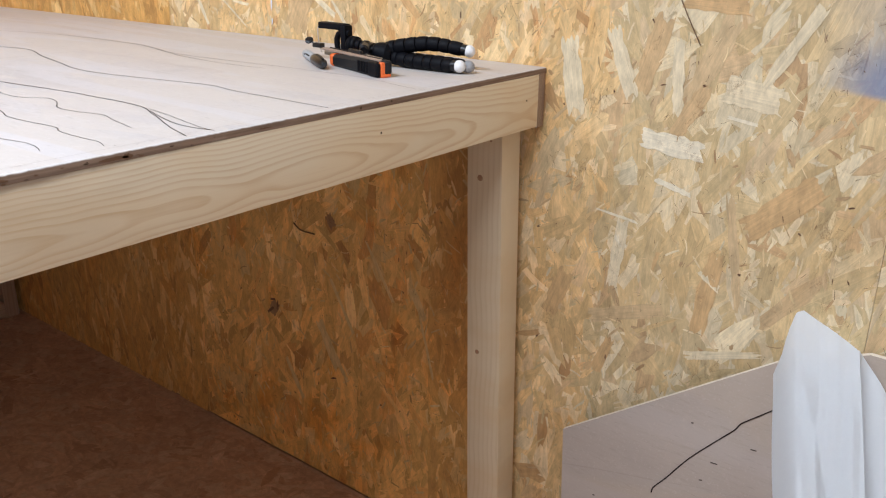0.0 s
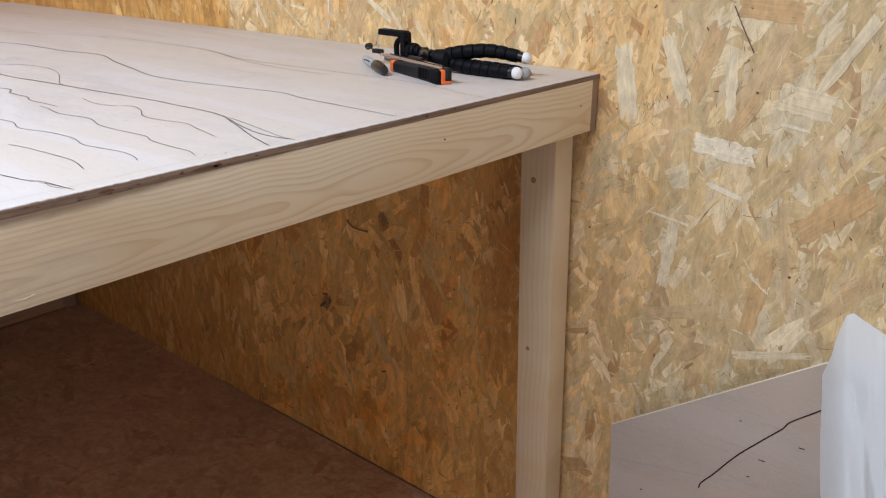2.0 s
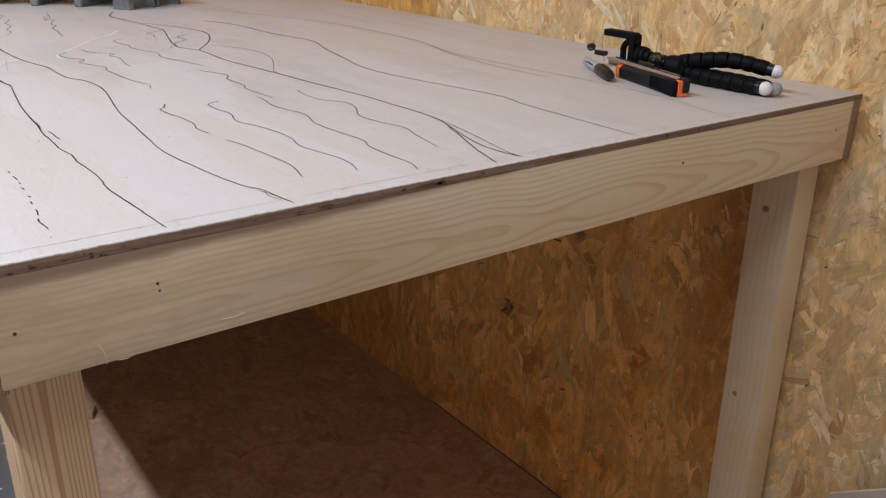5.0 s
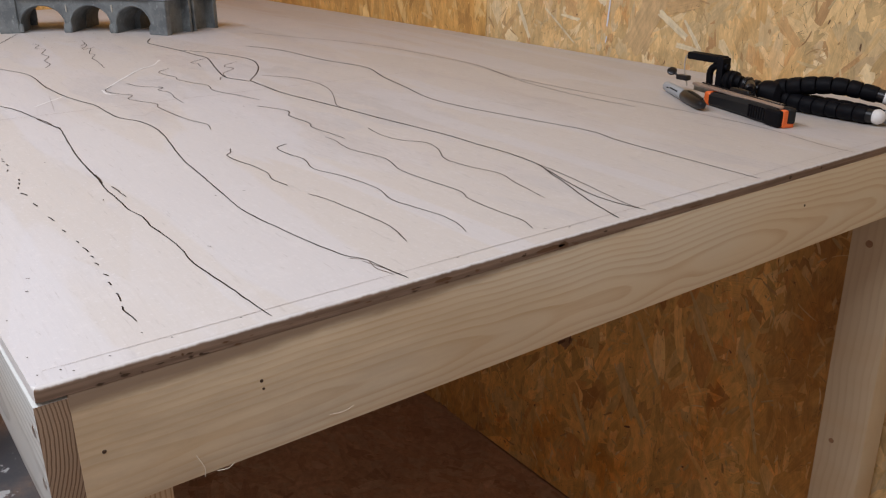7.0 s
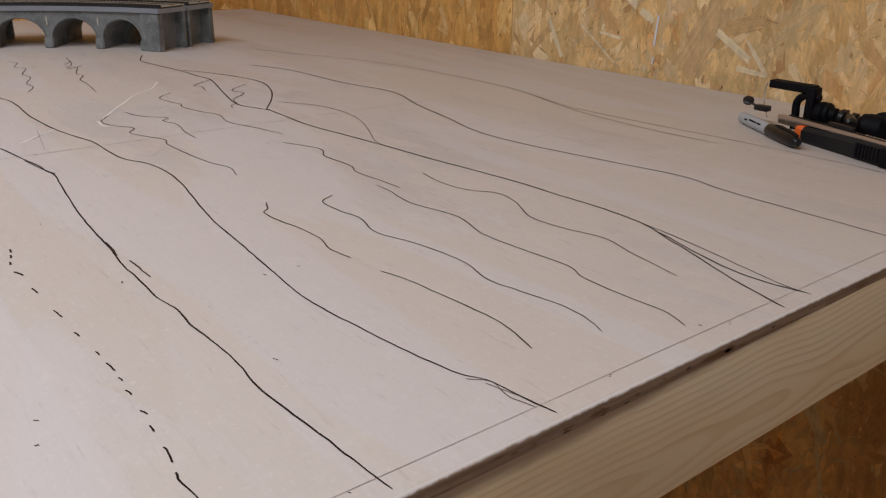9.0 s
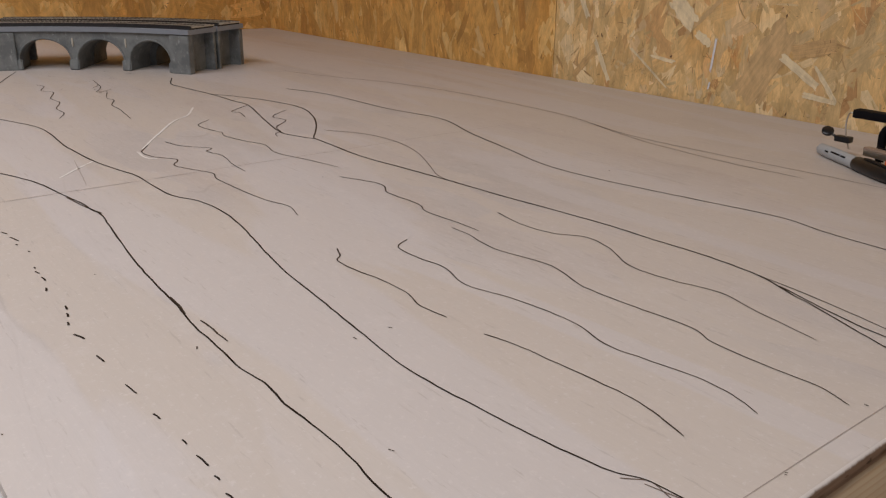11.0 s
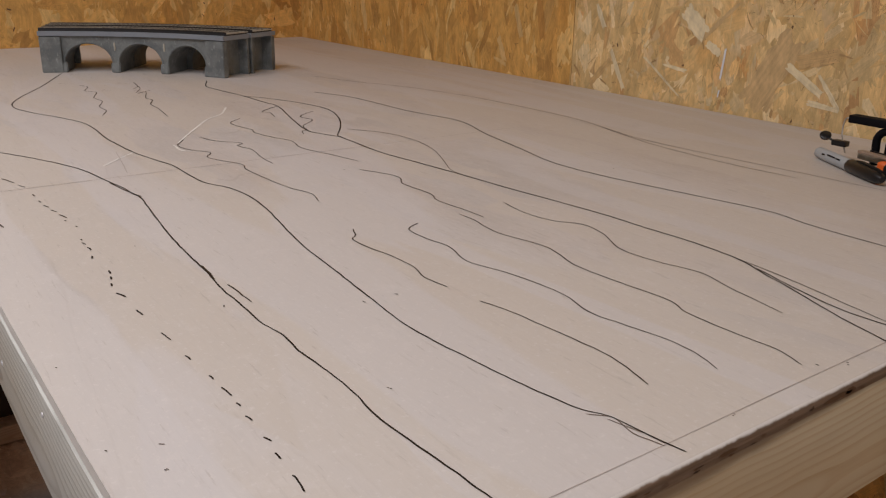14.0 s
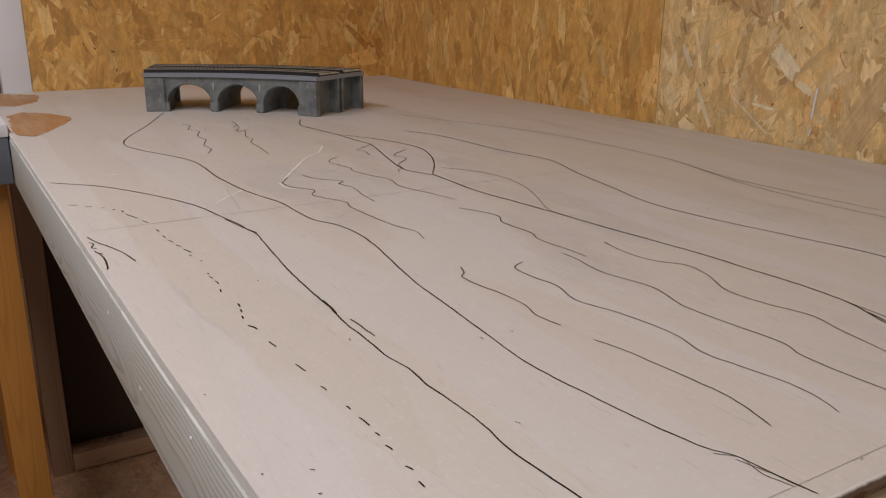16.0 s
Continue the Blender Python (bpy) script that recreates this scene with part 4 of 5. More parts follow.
stroke("pen_line", ink_thin, 0.0020, [(-1.261, -0.531), (-1.164, -0.498), (-0.987, -0.488), (-0.868, -0.467), (-0.757, -0.497), (-0.651, -0.52), (-0.56, -0.54), (-0.473, -0.536), (-0.362, -0.515), (-0.265, -0.496), (-0.208, -0.504), (-0.112, -0.506), (-0.006, -0.507)])
stroke("pen_line", ink_faint, 0.0013, [(-1.469, -0.424), (-1.359, -0.387), (-1.226, -0.331), (-1.081, -0.295), (-0.927, -0.283), (-0.782, -0.283), (-0.703, -0.298), (-0.607, -0.316), (-0.477, -0.313), (-0.329, -0.301), (-0.237, -0.297), (-0.144, -0.298), (-0.044, -0.32), (-0.004, -0.322)])
stroke("pen_line", ink_faint, 0.0013, [(-0.716, -0.295), (-0.612, -0.323), (-0.549, -0.334), (-0.436, -0.34), (-0.332, -0.333)])
stroke("pen_line", ink_thin, 0.0015, [(-0.451, -0.908), (-0.434, -0.915), (-0.422, -0.924), (-0.394, -0.923), (-0.364, -0.918), (-0.33, -0.917), (-0.304, -0.923), (-0.275, -0.92)])
stroke("pen_line", ink_thin, 0.0015, [(-0.433, -0.843), (-0.42, -0.862), (-0.387, -0.863), (-0.356, -0.859), (-0.316, -0.869), (-0.271, -0.857), (-0.216, -0.851), (-0.176, -0.859), (-0.146, -0.855), (-0.11, -0.848), (-0.081, -0.849), (-0.06, -0.856)])
stroke("pen_line", ink_thin, 0.0015, [(-0.436, -0.788), (-0.409, -0.788), (-0.366, -0.794), (-0.305, -0.783), (-0.256, -0.795), (-0.205, -0.793), (-0.156, -0.789), (-0.133, -0.797), (-0.092, -0.798), (-0.057, -0.796), (-0.032, -0.803)])
stroke("pen_line", ink_thin, 0.0015, [(-0.446, -0.72), (-0.405, -0.726), (-0.367, -0.721), (-0.338, -0.703), (-0.304, -0.709), (-0.265, -0.728), (-0.223, -0.726), (-0.182, -0.716), (-0.146, -0.725), (-0.091, -0.735)])
stroke("pen_line", ink_thin, 0.0015, [(-0.66, -0.778), (-0.616, -0.759), (-0.594, -0.759), (-0.571, -0.77), (-0.518, -0.768), (-0.492, -0.777), (-0.447, -0.774), (-0.413, -0.773)])
stroke("pen_line", ink_thin, 0.0015, [(-0.238, -0.916), (-0.207, -0.909), (-0.152, -0.904), (-0.111, -0.902), (-0.071, -0.911)])
stroke("pen_line", ink_thin, 0.0012, [(-0.947, -0.903), (-0.913, -0.923), (-0.88, -0.919), (-0.849, -0.901), (-0.825, -0.914), (-0.802, -0.909), (-0.762, -0.892), (-0.734, -0.898), (-0.673, -0.896), (-0.624, -0.891), (-0.59, -0.882), (-0.556, -0.89)])
stroke("pen_line", ink_thin, 0.0012, [(-0.956, -0.877), (-0.918, -0.868), (-0.884, -0.841), (-0.869, -0.853), (-0.835, -0.846), (-0.79, -0.854), (-0.746, -0.857)])
stroke("pen_line", ink_thin, 0.0012, [(-1.065, -0.767), (-1.035, -0.796), (-0.996, -0.795), (-0.966, -0.789), (-0.944, -0.795), (-0.894, -0.785), (-0.86, -0.774), (-0.811, -0.783), (-0.753, -0.768), (-0.7, -0.756)])
stroke("pen_line", ink_thin, 0.0012, [(-1.562, -0.899), (-1.532, -0.891), (-1.485, -0.907), (-1.455, -0.894), (-1.393, -0.914), (-1.344, -0.912), (-1.29, -0.931), (-1.242, -0.932), (-1.201, -0.95)])
stroke("pen_line", ink_faint, 0.0013, [(-1.559, -0.794), (-1.498, -0.803), (-1.464, -0.822)])
stroke("pen_line", ink_faint, 0.0013, [(-1.402, -0.832), (-1.434, -0.798)])
stroke("pen_line", ink_thin, 0.0012, [(-1.544, -0.796), (-1.466, -0.808), (-1.416, -0.83), (-1.414, -0.813), (-1.345, -0.834), (-1.315, -0.831), (-1.272, -0.848), (-1.228, -0.85), (-1.194, -0.854), (-1.14, -0.861)])
stroke("pen_line", ink_thin, 0.0012, [(-1.148, -0.661), (-1.108, -0.709), (-1.091, -0.703), (-1.052, -0.712)])
stroke("pen_line", ink_thin, 0.0012, [(-1.07, -0.631), (-1.032, -0.675), (-0.994, -0.672), (-0.957, -0.707), (-0.925, -0.717), (-0.917, -0.729), (-0.896, -0.737)])
stroke("pen_line", ink_thin, 0.0015, [(-0.755, -1.217), (-0.727, -1.211), (-0.695, -1.20), (-0.667, -1.193), (-0.635, -1.189)])
stroke("pen_line", ink, 0.0017, [(-0.695, -1.219), (-0.67, -1.2155), (-0.643, -1.216), (-0.621, -1.219)])
stroke("pen_scribble", ink_thin, 0.0013, [(-0.732, -1.219), (-0.722, -1.216), (-0.708, -1.2195), (-0.703, -1.2155)])
stroke("pen_scribble", ink_thin, 0.0013, [(-0.687, -1.219), (-0.683, -1.2155), (-0.677, -1.2135)])
stroke("pencil_line", pencil, 0.0008, [(-0.778, -1.216), (-0.774, -0.4)])
stroke("pencil_line", pencil, 0.0008, [(-0.019, -1.21), (-0.018, -0.6), (-0.014, -0.02)])
stroke("pencil_line", pencil, 0.0008, [(-2.01, -1.169), (-1.99, -0.996)])
stroke("pencil_line", pencil, 0.0008, [(-1.799, -1.086), (-1.777, -0.928)])
stroke("pencil_line", pencil, 0.0008, [(-0.917, -1.006), (-0.856, -1.016), (-0.791, -1.027)])
stroke("chalk_line", chalk, 0.0028, [(-1.177, -0.746), (-1.118, -0.779), (-1.084, -0.815), (-1.012, -0.864), (-0.972, -0.89), (-0.926, -0.918)])
stroke("chalk_line", chalk, 0.0028, [(-0.841, -1.043), (-0.873, -1.015), (-0.902, -0.986)])
stroke("pen_line", ink_thin, 0.0015, [(-0.757, -1.058), (-0.71, -1.052), (-0.677, -1.045)])
stroke("pen_line", ink_thin, 0.0015, [(-0.378, -1.0665), (-0.36, -1.0655), (-0.334, -1.0653)])
stroke("pen_line", ink_thin, 0.0015, [(-0.432, -1.068), (-0.409, -1.069), (-0.395, -1.071)])
stroke("chalk_line", chalk, 0.0028, [(-0.919, -0.927), (-0.881, -0.929), (-0.867, -0.919)])
stroke("chalk_line", chalk, 0.0028, [(-1.097, -1.134), (-1.094, -1.119)])
for x0, y0, x1, y1 in ((-0.925, -1.212, -0.919, -1.202), (-0.905, -1.196, -0.901, -1.188), (-0.889, -1.179, -0.886, -1.174), (-0.874, -1.167, -0.87, -1.165), (-0.86, -1.159, -0.853, -1.158), (-0.84, -1.158, -0.812, -1.149), (-0.798, -1.147, -0.784, -1.143), (-0.748, -1.142, -0.739, -1.141), (-0.718, -1.142, -0.709, -1.141), (-0.696, -1.141, -0.686, -1.138), (-0.674, -1.138, -0.665, -1.135), (-0.653, -1.135, -0.638, -1.131), (-0.629, -1.135, -0.626, -1.134), (-0.604, -1.131, -0.601, -1.13), (-0.56, -1.136, -0.556, -1.136), (-0.549, -1.138, -0.542, -1.136)):
    stroke("pen_dash", ink_thin, 0.0014, [(x0, y0), (x1, y1)])
for x0, y0, x1, y1 in ((-0.533, -1.137, -0.523, -1.136), (-0.507, -1.14, -0.5, -1.141), (-0.462, -1.137, -0.454, -1.138), (-0.447, -1.14, -0.44, -1.141), (-0.431, -1.144, -0.425, -1.145), (-0.408, -1.146, -0.396, -1.142), (-0.366, -1.143, -0.354, -1.142), (-0.316, -1.141, -0.301, -1.139), (-0.272, -1.139, -0.264, -1.138), (-0.236, -1.136, -0.23, -1.136), (-0.217, -1.136, -0.204, -1.134), (-0.194, -1.136, -0.189, -1.135), (-0.177, -1.137, -0.17, -1.136), (-0.15, -1.138, -0.144, -1.136), (-0.132, -1.139, -0.125, -1.139), (-0.108, -1.141, -0.102, -1.141), (-0.102, -1.141, -0.092, -1.142), (-0.083, -1.144, -0.077, -1.145), (-0.078, -1.145, -0.053, -1.143)):
    stroke("pen_dash", ink, 0.0016, [(x0, y0), ((x0 + x1) / 2, (y0 + y1) / 2 + 0.0003), (x1, y1)])
for x, y in ((-0.035, -1.146), (-0.017, -1.132), (-0.015, -1.172), (-0.015, -1.201), (-0.043, -1.214), (-0.15, -1.193), (-0.106, -1.214), (-0.018, -1.084), (-0.016, -1.214), (-0.009, -1.195), (-0.287, -0.964), (-0.288, -0.993), (-0.514, -1.101), (-0.185, -1.214), (-0.301, -1.214), (-0.16, -1.051), (-0.026, -0.795), (-0.017, -0.774), (-0.018, -0.897), (-0.15, -1.192), (-0.158, -1.05), (-0.286, -0.993), (-0.286, -0.963), (-0.027, -0.795), (-0.015, -0.777), (-0.017, -0.899)):
    stroke("pen_dot", ink_thin, 0.0011, [(x, y), (x + 0.0013, y + 0.0008)])

rnd = random.Random(8)
for i in range(8):
    x, y = -rnd.random() ** 1.4 * 1.3 - 0.005, -1.21 + rnd.random() * 1.1
    stroke("pen_dot", ink_thin if i % 3 else ink_faint, rnd.uniform(0.0008, 0.0014), [(x, y), (x + rnd.uniform(0.001, 0.004), y + rnd.uniform(-0.002, 0.003))])
for i in range(12):
    x, y = -1.75 + rnd.random() * 0.35, -0.98 + rnd.random() * 0.32
    stroke("pen_scribble", pencil, 0.0010, [(x, y), (x + 0.012, y + rnd.uniform(-0.012, 0.012)), (x + 0.02, y + rnd.uniform(0, 0.02))])


def blot(rim, seed):
    """A patch of brown stain soaked into the sheet, with a ragged rim."""
    bm = bmesh.new()
    ring = [bm.verts.new((p.x + 0.016 * noise.noise((i * 0.9, seed, 0.3)), max(p.y + 0.009 * noise.noise((i * 0.9, seed, 7.3)), FRONT + 0.004), ZT + 0.0003))
            for i, p in enumerate(smooth_curve([(x, y, 0) for x, y in rim], 8)[:-1])]
    bmesh.ops.triangulate(bm, faces=[bm.faces.new(ring)])
    part("stain_patch", bm, stain, top, "brown wood stain soaked in", round_=False)


blot([(-1.872, -1.205), (-1.703, -1.214), (-1.585, -1.214), (-1.548, -1.180), (-1.632, -1.137), (-1.74, -1.092), (-1.815, -1.097), (-1.882, -1.135), (-1.916, -1.175), (-1.872, -1.205)], 1.0)
blot([(-2.34, -1.19), (-2.30, -1.128), (-2.269, -1.101), (-2.146, -1.112), (-2.055, -1.161), (-2.07, -1.21), (-2.20, -1.214), (-2.34, -1.19)], 2.0)


# ---- the model viaduct ----
CX, CY, R0 = -1.238, -1.130, 0.605
via = thing("model_viaduct", (-1.70, -0.70, ZT), "curved grey model railway viaduct with three arches and two tracks", "model bridge")


def polar(r, a, z):
    return Vector((CX + r * math.cos(radians(a)), CY + r * math.sin(radians(a)), ZT + z))


def wedge(bm, r0, r1, a0, a1, z0, z1, n=1, shrink=0.0):
    """A curved block between two radii and two bearings; shrink: how far its foot spreads."""
    rows = []
    for i in range(n + 1):
        a = a0 + (a1 - a0) * i / n
        rows.append([bm.verts.new(polar(r, a, z)) for r, z in ((r0 - shrink, z0), (r1, z0), (r1, z1), (r0, z1))])
    for p, q in zip(rows, rows[1:]):
        for i in range(4):
            bm.faces.new((p[i], q[i], q[(i + 1) % 4], p[(i + 1) % 4]))
    bm.faces.new(rows[0][::-1])
    bm.faces.new(rows[-1])


ARCHES = ((124.0, 132.9), (134.4, 143.7), (145.2, 154.8))
BACK_ARCHES = ((123.4, 132.1), (134.5, 143.8), (146.7, 156.4))
SPRING, RISE, BODY = 0.020, 0.042, 0.079


def arcade(bm, r0, r1, a0, a1, arches):
    """A pierced wall: solid over the piers, with a half-round vault at each arch."""
    line = [(a0, 0.0)]
    for b0, b1 in arches:
        line.append((b0, 0.0))
        for i in range(25):
            c = math.pi * i / 24
            line.append((b0 + (b1 - b0) * (1 - math.cos(c)) / 2, SPRING + RISE * math.sin(c)))
        line.append((b1, 0.0))
    line.append((a1, 0.0))
    rows = [[bm.verts.new(polar(r0, a, z)), bm.verts.new(polar(r1, a, z)), bm.verts.new(polar(r1, a, BODY)), bm.verts.new(polar(r0, a, BODY))] for a, z in line]
    for (pa, p), (qa, q) in zip([(l[0], r) for l, r in zip(line, rows)], [(l[0], r) for l, r in zip(line[1:], rows[1:])]):
        bm.faces.new((p[0], q[0], q[1], p[1]))
        if abs(pa - qa) > 1e-6:
            for i in (1, 2, 3):
                bm.faces.new((p[i], q[i], q[(i + 1) % 4], p[(i + 1) % 4]))
    bm.faces.new(rows[0][::-1])
    bm.faces.new(rows[-1])
    bmesh.ops.remove_doubles(bm, verts=bm.verts, dist=1e-6)


A0, A1 = 119.0, 159.4
for k, (r0, r1) in enumerate(((R0, R0 + 0.080), (R0 + 0.090, R0 + 0.170))):
    bm = bmesh.new()
    arches = ARCHES if k == 0 else BACK_ARCHES
    arcade(bm, r0, r1, A0 + 2.0, A1 - 2.0, arches)
    sec = part("arcade", bm, cast_grey, via)
    for a, b in ((A0, A0 + 2.0), (A1 - 2.0, A1)):
        for c0, c1 in ((r0, r0 + 0.006), (r1 - 0.006, r1)):
            bm = bmesh.new()
            wedge(bm, c0, c1, a, b, 0, BODY)
            part("end_cheek", bm, cast_grey, sec)
    s = -1 if k == 0 else 1
    face = r0 if k == 0 else r1
    for a, b in ((A0, 123.6), (155.2, A1)):
        bm = bmesh.new()
        lo, hi = sorted((face + s * 0.007, face - s * 0.002))
        wedge(bm, lo, hi, a, b, 0, BODY - 0.002, 3, 0.002)
        bmesh.ops.bevel(bm, geom=list(bm.edges), offset=0.0012, segments=2, affect="EDGES")
        part("pilaster", bm, cast_grey, sec)
    for a in (133.65, 144.45, 123.3, 155.3) if k == 0 else (133.3, 145.25, 122.6, 157.0):
        bm = bmesh.new()
        lo, hi = sorted((face + s * 0.0055, face - s * 0.004))
        wedge(bm, lo, hi, a - 0.95, a + 0.95, 0, 0.022, 2, 0.0025)
        bmesh.ops.bevel(bm, geom=list(bm.edges), offset=0.002, segments=2, affect="EDGES")
        part("pier_foot", bm, cast_grey, sec)
    for a in (133.65, 144.45):
        bm = bmesh.new()
        lathe(bm, polar(face + s * 0.001, a, 0.048), polar(face + s * 0.001, a, 0.066), [(0, 0.0012), (0.003, 0.002), (0.015, 0.002), (0.018, 0.0008)], 8)
        part("drain_pipe", bm, track_grey, sec, "pale drain pipe")
    for a0, a1 in arches:
        bm = bmesh.new()
        rr = face + s * 0.001
        pipe(bm, [polar(rr, (a0 + a1) / 2 - (a1 - a0 + 0.35) / 2 * math.cos(math.pi * i / 20), SPRING + (RISE + 0.003) * math.sin(math.pi * i / 20)) for i in range(21)], 0.0018, 6)
        part("arch_ring", bm, cast_grey, sec)
    bm = bmesh.new()
    wedge(bm, r0 - 0.008 if k == 0 else r0 - 0.003, r1 + 0.003 if k == 0 else r1 + 0.008, A0 - 0.15, A1 + 0.15, BODY, BODY + 0.0095, 30, -0.002 if k == 0 else 0)
    deck = part("deck", bm, deck_grey, via, "blue-grey deck slab")
    mid = (r0 + r1) / 2
    bm = bmesh.new()
    wedge(bm, mid - 0.037, mid + 0.037, A0, A1, BODY + 0.0095, BODY + 0.0125, 30)
    part("slot_strip", bm, rail_dark, deck)
    bm = bmesh.new()
    wedge(bm, mid - 0.031, mid + 0.040, A0 - 0.05, A1 + 0.05, BODY + 0.0125, BODY + 0.0150, 30)
    part("track_bed", bm, track_grey, deck)
    for off in (-0.0350, 0.006, 0.0350):
        bm = bmesh.new()
        wedge(bm, mid + off - 0.0013, mid + off + 0.0013, A0, A1, BODY + 0.0120, BODY + 0.0164, 30)
        part("rail", bm, rail_dark, deck)
    for i in range(104):
        bm = bmesh.new()
        a = A0 + 0.2 + i * 0.3875
        wedge(bm, mid - 0.0372, mid - 0.0326, a, a + 0.17, BODY + 0.0120, BODY + 0.0172)
        part("rail_chair", bm, rail_dark, deck, round_=False)
    for i in range(52):
        bm = bmesh.new()
        a = A0 + 0.4 + i * 0.775
        wedge(bm, mid - 0.030, mid + 0.037, a, a + 0.28, BODY + 0.0150, BODY + 0.0157)
        part("sleeper", bm, sleeper_grey, deck, round_=False)


# ---- tools on the bench ----
tri = thing("flexible_tripod", (-0.20, -0.13, ZT), "black flexible mini tripod with white ball feet, lying on the bench", "tripod")


def jointed_leg(pts, r0, r1, foot, rubber_foot=None, lab="white rubber ball foot"):
    """A leg of rubber-sleeved barrels strung on a bent line, with a ball foot."""
    c = smooth_curve(pts, 12)
    d = [0.0]
    for a, b in zip(c, c[1:]):
        d.append(d[-1] + (b - a).length)
    bm = bmesh.new()
    pipe(bm, c, r1 * 0.6, 10)
    ob = part("leg", bm, rubber, tri)
    count = 7
    for i in range(count):
        s0, s1 = d[-1] * i / count, d[-1] * (i + 1) / count
        at = [c[min(range(len(d)), key=lambda k: abs(d[k] - s))] for s in (s0, s1)]
        l = (at[1] - at[0]).length
        r = r0 + (r1 - r0) * i / (count - 1)
        bm = bmesh.new()
        lathe(bm, at[0], at[1], [(0.0, r * 0.72), (l * 0.04, r * 0.92), (l * 0.15, r), (l * 0.5, r * 1.03), (l * 0.85, r * 0.99), (l * 0.97, r * 0.93), (l * 1.02, r * 0.72)], 20)
        part("sleeve", bm, rubber, ob)
    e = c[-1]
    ax = (c[-1] - c[-4]).normalized()
    bm = bmesh.new()
    lathe(bm, e - ax * 0.004, e + ax * 0.010, [(0, r1 * 0.8), (0.004, r1 * 0.86), (0.014, r1 * 0.8)], 18)
    part("collar", bm, gloss_black, ob, "glossy black collar")
    bm = bmesh.new()
    ball(bm, e + ax * 0.013, foot)
    part("ball_foot", bm, rubber_foot or white_rubber, ob, lab)


jointed_leg([(-0.206, -0.170, 1.116), (-0.170, -0.172, 1.1130), (-0.125, -0.171, 1.1125), (-0.073, -0.169, 1.1125)], 0.0118, 0.0108, 0.0100)
jointed_leg([(-0.212, -0.172, 1.127), (-0.175, -0.164, 1.136), (-0.130, -0.150, 1.141), (-0.081, -0.135, 1.134)], 0.0132, 0.0110, 0.0100)
# the third foot is a darker grey than the other two
jointed_leg([(-0.206, -0.166, 1.115), (-0.165, -0.152, 1.1120), (-0.115, -0.148, 1.1118), (-0.066, -0.152, 1.1112)], 0.0115, 0.0105, 0.0100, grey_rubber, "darker grey ball foot")
bm = bmesh.new()
lathe(bm, (-0.230, -0.186, 1.123), (-0.196, -0.174, 1.119), [(0, 0.011), (0.004, 0.016), (0.012, 0.018), (0.026, 0.019), (0.034, 0.012)], 20)
part("hub", bm, rubber, tri, "black hub")
bm = bmesh.new()
lathe(bm, (-0.261, -0.187, 1.131), (-0.226, -0.185, 1.124), [(0, 0.006), (0.004, 0.0075), (0.008, 0.0115), (0.014, 0.0125), (0.016, 0.008), (0.020, 0.008), (0.022, 0.0120), (0.028, 0.0125), (0.030, 0.009), (0.034, 0.009), (0.036, 0.012)], 20)
part("neck", bm, gloss_black, tri)
bm = bmesh.new()
lathe(bm, (-0.288, -0.188, 1.131), (-0.258, -0.187, 1.131), [(0, 0.009), (0.003, 0.0125), (0.007, 0.0148), (0.013, 0.0152), (0.015, 0.0128), (0.017, 0.0150), (0.021, 0.0140), (0.023, 0.010), (0.030, 0.009)], 22)
part("ball_head", bm, rubber, tri)
bm = bmesh.new()
lathe(bm, (-0.238, -0.197, 1.136), (-0.219, -0.223, 1.128), [(0, 0.003), (0.008, 0.003), (0.010, 0.007), (0.026, 0.0085), (0.030, 0.006)], 14)
part("lock_knob", bm, gloss_black, tri)
bm = bmesh.new()
solid(bm, (-0.354, -0.197, 1.154), (-0.290, -0.179, 1.165), 0.0025, 2)
for v in bm.verts:
    v.co.z += (-0.286 - v.co.x) * 0.01
clamp = part("clamp_arm", bm, rubber, tri, "black padded phone clamp")
bm = bmesh.new()
solid(bm, (-0.2985, -0.198, 1.114), (-0.2865, -0.178, 1.163), 0.003, 2)
part("clamp_back", bm, rubber, tri)
bm = bmesh.new()
pts = smooth_curve([(-0.282, -0.190, 1.150), (-0.303, -0.190, 1.150), (-0.313, -0.190, 1.141), (-0.313, -0.190, 1.124), (-0.312, -0.190, 1.104)], 6)
pipe(bm, pts, 0.0052, 12)
part("clamp_hook", bm, rubber, tri)
bm = bmesh.new()
pipe(bm, smooth_curve([(-0.352, -0.188, 1.160), (-0.362, -0.188, 1.157), (-0.363, -0.188, 1.136), (-0.354, -0.189, 1.112)], 8), 0.0011, 8)
part("spring_wire", bm, steel, tri, "bent steel wire")
bm = bmesh.new()
solid(bm, (-0.374, -0.194, 1.120), (-0.353, -0.182, 1.128), 0.002)
part("wire_pad", bm, gloss_black, tri)
bm = bmesh.new()
lathe(bm, (-0.3850, -0.1905, 1.1330), (-0.3868, -0.1875, 1.1282), [(0, 0.006), (0.001, 0.0076), (0.004, 0.0076), (0.005, 0.004), (0.009, 0.0018)], 18)
pipe(bm, [(-0.385, -0.1895, 1.1300), (-0.378, -0.1885, 1.1270), (-0.370, -0.188, 1.1245)], 0.0016, 8)
part("thumb_screw", bm, gloss_black, tri)

# the snap-off knife lies from its collar to its end along one line
KA, KB = Vector((-0.2915, -0.2248, ZT)), Vector((-0.1205, -0.2769, ZT))
knife = thing("utility_knife", (*((KA + KB) / 2).xy, ZT), "black and orange snap-off utility knife on the plywood", "knife")
kx = (KB - KA).normalized()
KM = Matrix.Translation(KA) @ Matrix(((kx.x, -kx.y, 0, 0), (kx.y, kx.x, 0, 0), (0, 0, 1, 0), (0, 0, 0, 1)))
KL = (KB - KA).length


